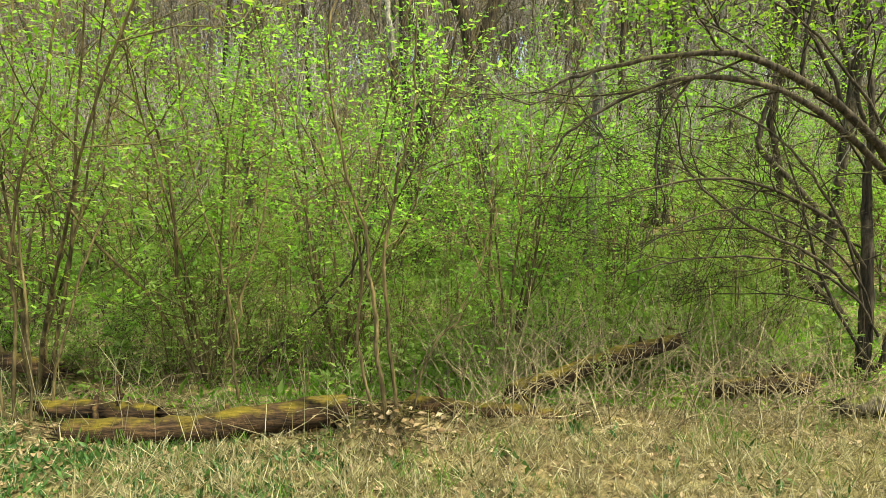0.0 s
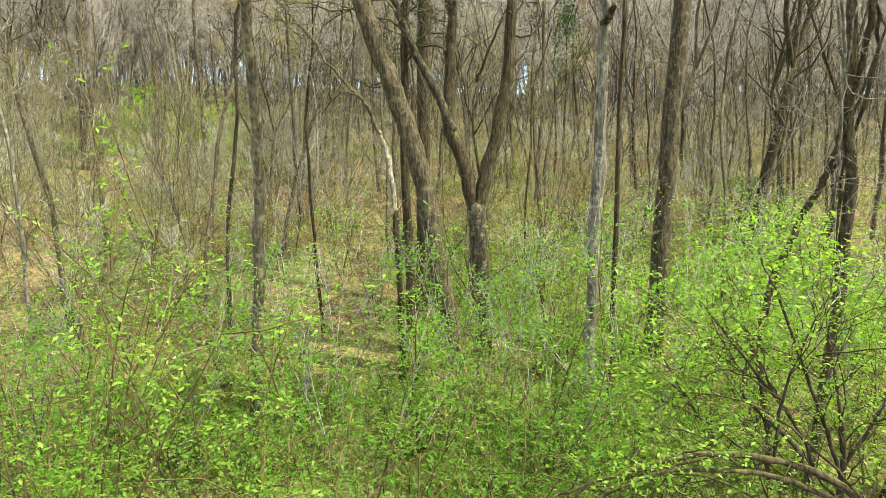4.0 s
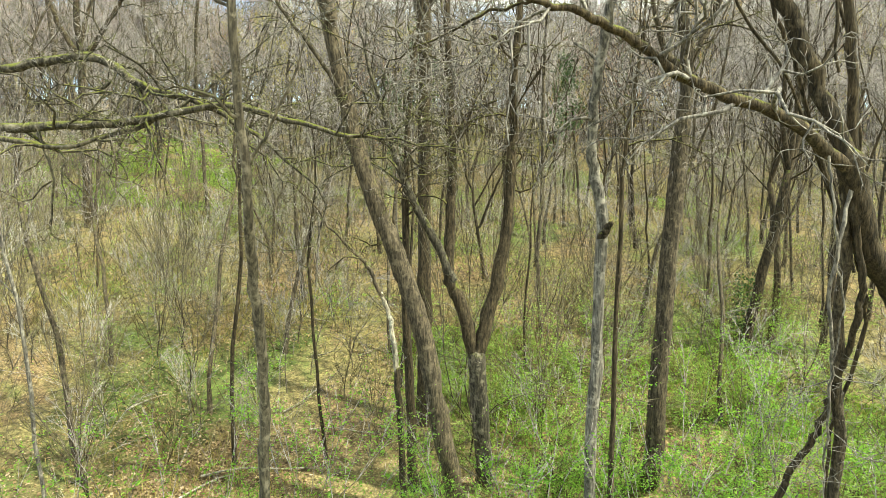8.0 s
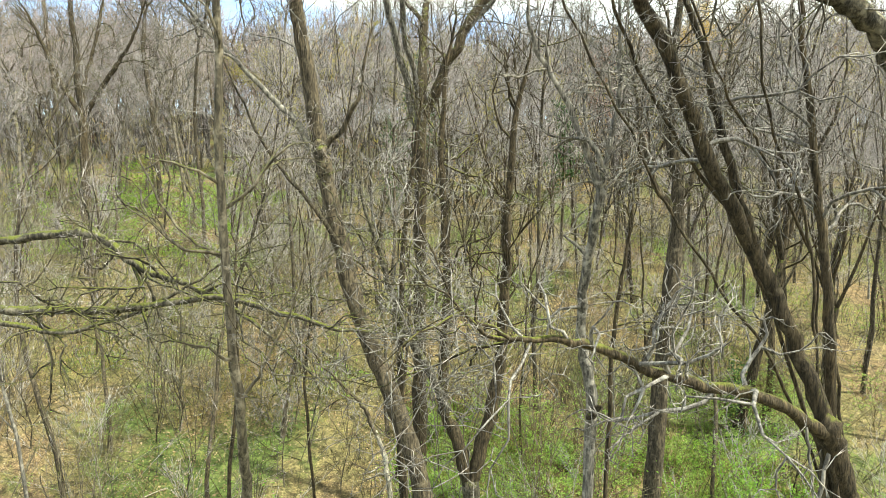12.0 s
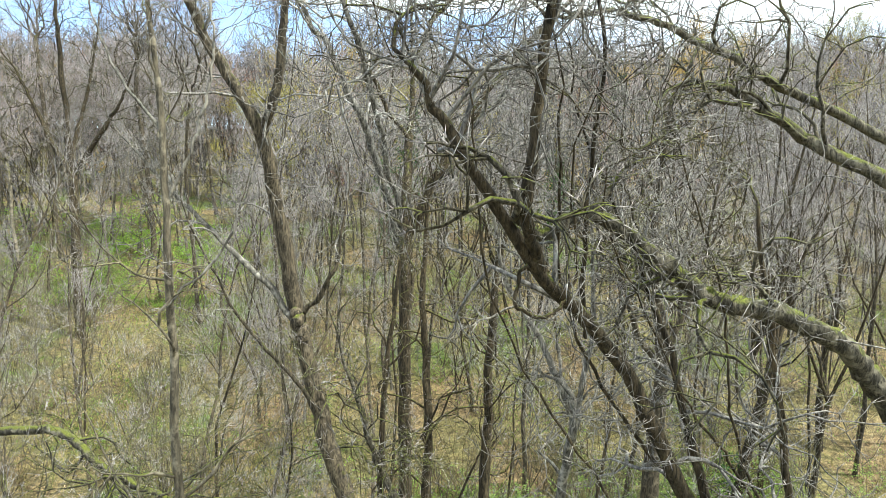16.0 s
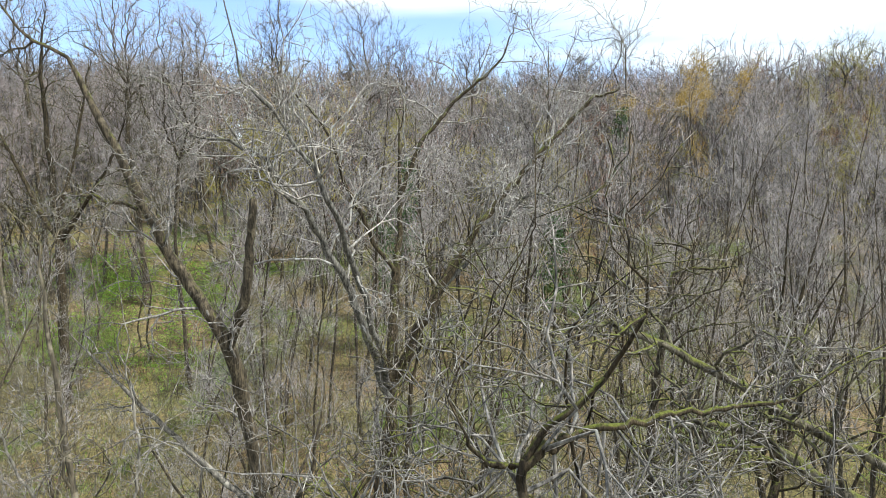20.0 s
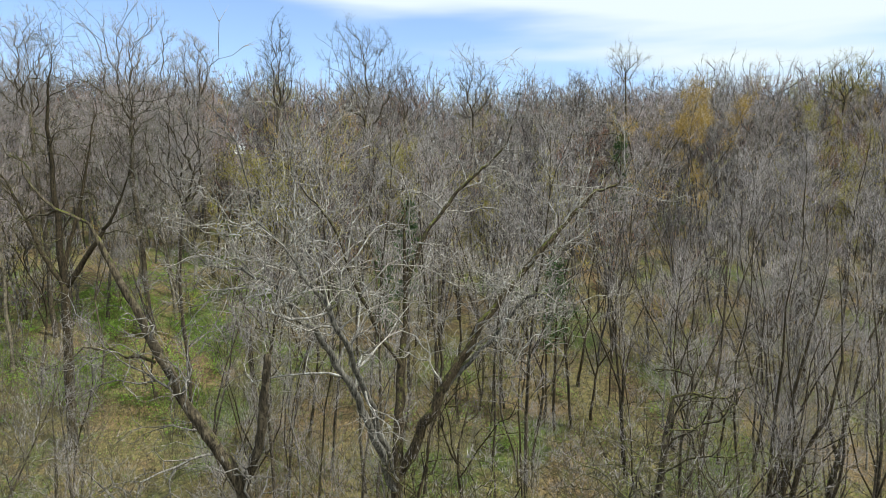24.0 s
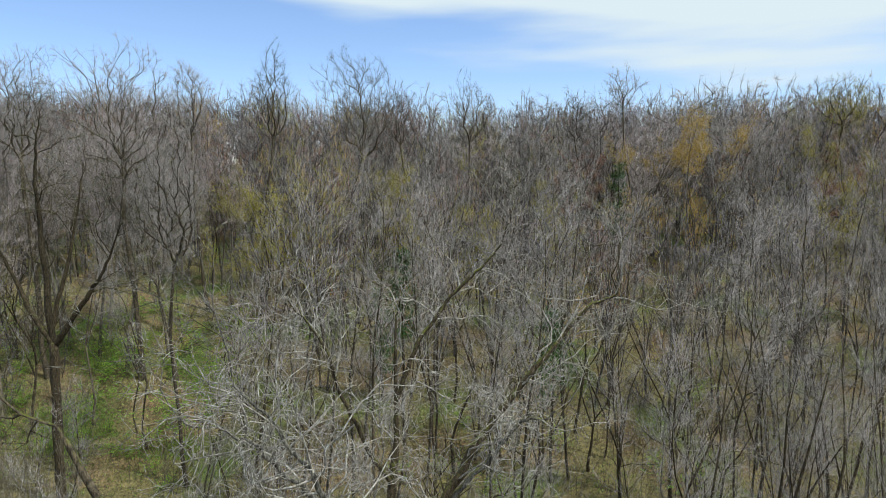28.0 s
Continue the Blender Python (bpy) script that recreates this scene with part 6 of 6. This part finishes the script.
# ---- fallen wood ----
def fallen_log(label, ctrl, r0, r1, seed, bark_m=None, stubs=3):
    rng = np.random.default_rng(seed)
    root = thing("fallen_log", label, "log")
    g = Geo()
    pts = smooth_line(ctrl, 7, 0.006, rng)
    ends = Geo()
    swell = np.convolve(rng.normal(size=len(pts) + 8), np.ones(9) / 9, mode="valid")
    rad = np.linspace(r0, r1, len(pts)) * (1 + 0.3 * swell)
    g.tube(pts[::-1], rad[::-1], 14, 0.045, rng)
    for end, out in ((pts[0], pts[0] - pts[1]), (pts[-1], pts[-1] - pts[-2])):     # splintered ends
        n = 16
        out = out / np.linalg.norm(out)
        a = end + rng.normal(size=(n, 3)) * r0 * 0.4 - out * 0.05
        ends.spikes(a, a + out * rng.uniform(0.05, 0.28, n)[:, None] + rng.normal(size=(n, 3)) * 0.03, 0.018)
    part("trunk", g, bark_m or LOG_BARK, root)
    part("splinter_fringe", ends, bark_m or LOG_BARK, root, kind="stuff")
    for _ in range(stubs):
        i = int(rng.integers(2, len(pts) - 2))
        s = Geo()
        b = shoot(rng, pts[i], (rng.normal() * 0.5, rng.normal() * 0.5, 1), rng.uniform(0.15, 0.4), 3, 0.2)
        s.tube(b, np.linspace(rad[i] * 0.3, rad[i] * 0.15, 4), 5, 0.1, rng)
        part("branch_stub", s, bark_m or LOG_BARK, root)
    return root


fallen_log("long rotting mossy log lying along the clearing's edge", [(-3.35, 5.4, 0.09), (-2.8, 5.4, 0.10), (-2.2, 5.43, 0.12), (-1.73, 5.55, 0.15), (-0.9, 5.71, 0.19)], 0.115, 0.145, 501)
fallen_log("split mossy log lying behind a rotting one", [(-3.75, 5.72, 0.2), (-3.2, 5.66, 0.2), (-2.6, 5.6, 0.17)], 0.08, 0.09, 502)
fallen_log("rotting mossy log half sunk in dry grass", [(-0.3, 5.88, 0.15), (0.25, 5.84, 0.13), (0.75, 5.82, 0.09), (1.25, 5.82, 0.05)], 0.12, 0.07, 503)
fallen_log("broken mossy log propped up at a slant", [(0.72, 6.2, 0.16), (1.3, 6.4, 0.30), (2.0, 6.7, 0.43), (2.62, 6.9, 0.51)], 0.11, 0.07, 504)
fallen_log("short brown log lying in the grass", [(2.9, 6.4, 0.15), (3.4, 6.45, 0.17), (3.9, 6.5, 0.16)], 0.10, 0.09, 505)
fallen_log("bleached grey log end on the grass", [(3.9, 5.9, 0.12), (4.5, 5.95, 0.17), (5.2, 6.0, 0.2)], 0.08, 0.12, 506, BARK_GREY, 1)
fallen_log("reddish broken log end among stems", [(-5.4, 6.6, 0.5), (-4.6, 6.5, 0.42), (-4.0, 6.4, 0.3)], 0.10, 0.08, 507)


# ---- ground litter, grass ----
def scatter(name, label, category, count, seed, area, make, material):
    rng = np.random.default_rng(seed)
    x = rng.uniform(area[0], area[1], count)
    y = rng.uniform(area[2], area[3], count)
    g = Geo()
    make(rng, g, np.stack([x, y, height(x, y)], 1))
    tagged(new(name, g.mesh(name, material)), label, category, kind="stuff")


def blades(length, width, bend):
    def make(rng, g, p):
        k = len(p)
        d = rng.normal(size=(k, 3)) * [bend, bend, 0.2] + [0, 0, 1.0]
        sz = length * rng.uniform(0.4, 1.3, k)
        g.leaves(p, d, rng.normal(size=(k, 3)) * [1, 1, 0.2], sz, width, 0.1)
    return make


def flat_leaves(size):
    def make(rng, g, p):
        k = len(p)
        p = p + [0, 0, 0.015]
        sz = size * rng.uniform(0.5, 1.3, k)
        g.leaves(p, rng.normal(size=(k, 3)) * [1, 1, 0.25], rng.normal(size=(k, 3)) * 0.35 + [0, 0, 1], sz, sz * 0.6, 0.2)
    return make


def tufts(length, width, bend, per, spread):
    """Blades in clumps."""
    def make(rng, g, p):
        q = np.repeat(p, per, axis=0)
        q[:, :2] += rng.normal(size=(len(q), 2)) * spread
        q[:, 2] = height(q[:, 0], q[:, 1])
        k = len(q)
        d = rng.normal(size=(k, 3)) * [bend, bend, 0.2] + [0, 0, 1.0]
        sz = length * rng.uniform(0.4, 1.3, k)
        g.leaves(q, d, rng.normal(size=(k, 3)) * [1, 1, 0.2], sz, width, 0.1)
    return make


def canes(rng, g, p):
    """Bowed dead canes and bramble stems."""
    for a in p:
        d = np.array([rng.normal() * 0.6, rng.normal() * 0.5, 1.0])
        line = shoot(rng, a, d / np.linalg.norm(d), rng.uniform(0.5, 1.5), 5, 0.16, -0.16)
        g.tube(line, np.linspace(0.006, 0.002, 6), 3)


scatter("dry_grass", "matted straw-coloured dry grass of the clearing", "grass", 32000, 601, (-2.5, 7, 2.6, 6.4), blades(0.14, 0.007, 1.3), STRAW)
# straw thinned so that the left corner's shade is in the ground's tone
scatter("thin_grass", "thin straw-coloured grass among green weeds", "grass", 6000, 606, (-6.5, -2.5, 2.6, 6.4), blades(0.14, 0.007, 1.3), STRAW)
scatter("dry_tussocks", "tussocks of long bent straw-coloured grass", "grass", 460, 607, (-2.7, 7, 3.0, 5.2), tufts(0.22, 0.007, 0.7, 26, 0.06), STRAW)
scatter("dry_stalks", "thin upright dead stalks at the wood's edge", "grass", 1700, 602, (-7, 8, 5.0, 8.5), blades(0.6, 0.007, 0.3), STRAW)
scatter("green_grass", "fresh green grass tufts among dry straw", "grass", 200, 603, (-6.5, 7, 2.6, 7.0), tufts(0.17, 0.008, 0.45, 32, 0.09), GRASS)
scatter("dead_canes", "tangle of bowed dead bramble canes", "bramble", 620, 608, (0.2, 4.2, 5.5, 7.8), canes, CANE)
scatter("bramble_canes", "thin dead canes along the wood's edge", "bramble", 320, 609, (-7, 7, 5.2, 9.5), canes, CANE)
scatter("leaf_litter", "brown fallen leaves on the clearing", "leaf litter", 9000, 604, (-8, 8, 2.6, 12), flat_leaves(0.07), LITTER)
scatter("clearing_litter", "pale curled dead leaves caught in dry grass", "leaf litter", 2200, 614, (-6.5, 7, 2.8, 5.8), flat_leaves(0.07), LITTER)
scatter("weeds", "low broad-leaved green weeds in dry grass", "weeds", 330, 615, (-6.0, -1.0, 3.1, 5.4), tufts(0.09, 0.03, 1.1, 22, 0.11), WEED_SHADED)
scatter("weed_patches", "scattered green weeds in the clearing's grass", "weeds", 60, 616, (-1.0, 6.5, 3.1, 5.6), tufts(0.11, 0.035, 0.9, 10, 0.07), WEED_SHADED)
scatter("slope_litter", "brown fallen leaves on the slope", "leaf litter", 26000, 605, (-22, 20, 12, 38), flat_leaves(0.09), LITTER)


def on_slope(name, label, category, count, seed, spans, make, material):
    """Scatters over several stretches of the slope, in drifts."""
    rng = np.random.default_rng(seed)
    pts = []
    for x0, x1, y0, y1, share in spans:
        k = int(count * share)
        x, y = rng.uniform(x0, x1, k * 3), rng.uniform(y0, y1, k * 3)
        drift = np.sin(x * 0.55 + 1.3 * np.sin(y * 0.31)) + np.cos(y * 0.47 + x * 0.21) + rng.normal(size=k * 3) * 0.7
        order = np.argsort(-drift)[:k]
        pts.append(np.stack([x[order], y[order], height(x[order], y[order])], 1))
    g = Geo()
    make(rng, g, np.concatenate(pts))
    tagged(new(name, g.mesh(name, material)), label, category, kind="stuff")


on_slope("slope_grass", "olive and straw-coloured grass on the wooded slope", "grass", 34000, 611, [(-26, 26, 14, 34, 0.45), (-46, 46, 34, 62, 0.35), (-32, -4, 24, 50, 0.2)], blades(0.42, 0.02, 0.5), OLIVE)
on_slope("herb_layer", "small fresh green plants behind the logs", "herbs", 36000, 617, [(-8, 6, 6.1, 9, 0.65), (-9, 8, 9, 13, 0.35)], tufts(0.075, 0.045, 1.6, 1, 0.0), LEAF)
on_slope("ground_cover", "fresh green low plants covering the slope", "ground cover", 74000, 612, [(-2, 17, 11, 30, 0.33), (-40, -18, 50, 76, 0.40), (-12, 2, 10, 16, 0.08), (-30, 40, 32, 62, 0.12), (-7, 6, 6.3, 12, 0.07)], blades(0.22, 0.07, 0.9), LEAF_LOW)


on_slope("leaf_drifts", "drifts of tan fallen leaves on the open side of the slope", "leaf litter", 16000, 618, [(-14, 0, 15, 30, 0.6), (-24, -6, 24, 46, 0.4)], flat_leaves(0.13), LITTER)


def fallen_branch(seed):
    """A dead branch lying on the ground, with a few side sticks."""
    rng = np.random.default_rng(seed)
    root = thing("fallen_branch", "bare dead branch lying on the forest floor", "branch", "fallen branches on the slope")
    g = Geo()
    ln = rng.uniform(1.5, 3.2)
    line = shoot(rng, (0, 0, 0.05), (1, 0.1, 0.04), ln, 6, 0.12, 0.0)
    line[:, 2] = np.abs(line[:, 2]) + 0.02
    g.tube(line, np.linspace(0.035, 0.012, 7), 5, 0.08, rng)
    part("stick", g, DEAD_WOOD, root)
    for k in range(4):
        s = Geo()
        i = int(rng.integers(1, 6))
        d = aside(rng, line[i] - line[i - 1], rng.uniform(0.5, 1.0))
        d[2] = abs(d[2])
        s.tube(shoot(rng, line[i], d, rng.uniform(0.4, 1.0), 3, 0.2, 0.0), np.linspace(0.015, 0.005, 4), 4)
        part("side_stick", s, DEAD_WOOD, root)
    return root


sticks = [fallen_branch(801 + k) for k in range(4)]
rng = np.random.default_rng(820)
for k in range(26):
    x, y = (rng.uniform(-15, -1), rng.uniform(15, 33)) if k < 12 else (rng.uniform(-22, 24), rng.uniform(16, 46))
    m = stand(x, y, rng.uniform(0, 6.28), rng.uniform(0.7, 1.4), 0.0, -0.02)
    if k < 4:
        sticks[k].matrix_basis = m
    else:
        copy_thing(sticks[k % 4], m)


def brush_pile(x, y):
    rng = np.random.default_rng(510)
    root = thing("brush_pile", "low mound of brown dead twigs and leaves", "brush pile")
    g = Geo()
    n = 420
    a, r = rng.uniform(0, 6.28, n), np.abs(rng.normal(size=n)) * 0.33
    p = np.stack([x + np.cos(a) * r * 1.5, y + np.sin(a) * r, 0.03 + 0.3 * np.exp(-(r / 0.35) ** 2) * rng.uniform(0, 1, n)], 1)
    d = rng.normal(size=(n, 3)) * [1, 1, 0.25]
    d /= np.linalg.norm(d, axis=1)[:, None]
    g.spikes(p - d * 0.2, p + d * rng.uniform(0.15, 0.5, n)[:, None], 0.006)
    part("crown", g, BARK_BUSH, root, kind="stuff")
    m = Geo()
    m.leaves(p + [0, 0, 0.02], d, rng.normal(size=(n, 3)) + [0, 0, 1.2], np.full(n, 0.08), np.full(n, 0.05))
    part("dead_leaves", m, LITTER, root, kind="stuff")
    core = Geo()
    rings, sides = 5, 14
    th = np.arange(sides) / sides * 6.283
    v = [[x + math.cos(t) * 0.75 * (1 - k / rings) * (1 + 0.12 * rng.normal()), y + math.sin(t) * 0.45 * (1 - k / rings), -0.03 + 0.24 * math.sin(1.57 * k / rings)] for k in range(rings) for t in th] + [[x, y, 0.22]]
    q = [[k * sides + j, k * sides + (j + 1) % sides, (k + 1) * sides + (j + 1) % sides, (k + 1) * sides + j] for k in range(rings - 1) for j in range(sides)]
    core.put(v, q, [[(rings - 1) * sides + j, (rings - 1) * sides + (j + 1) % sides, rings * sides] for j in range(sides)])
    part("earth_mound", core, FLOOR, root)


brush_pile(-0.45, 5.5)
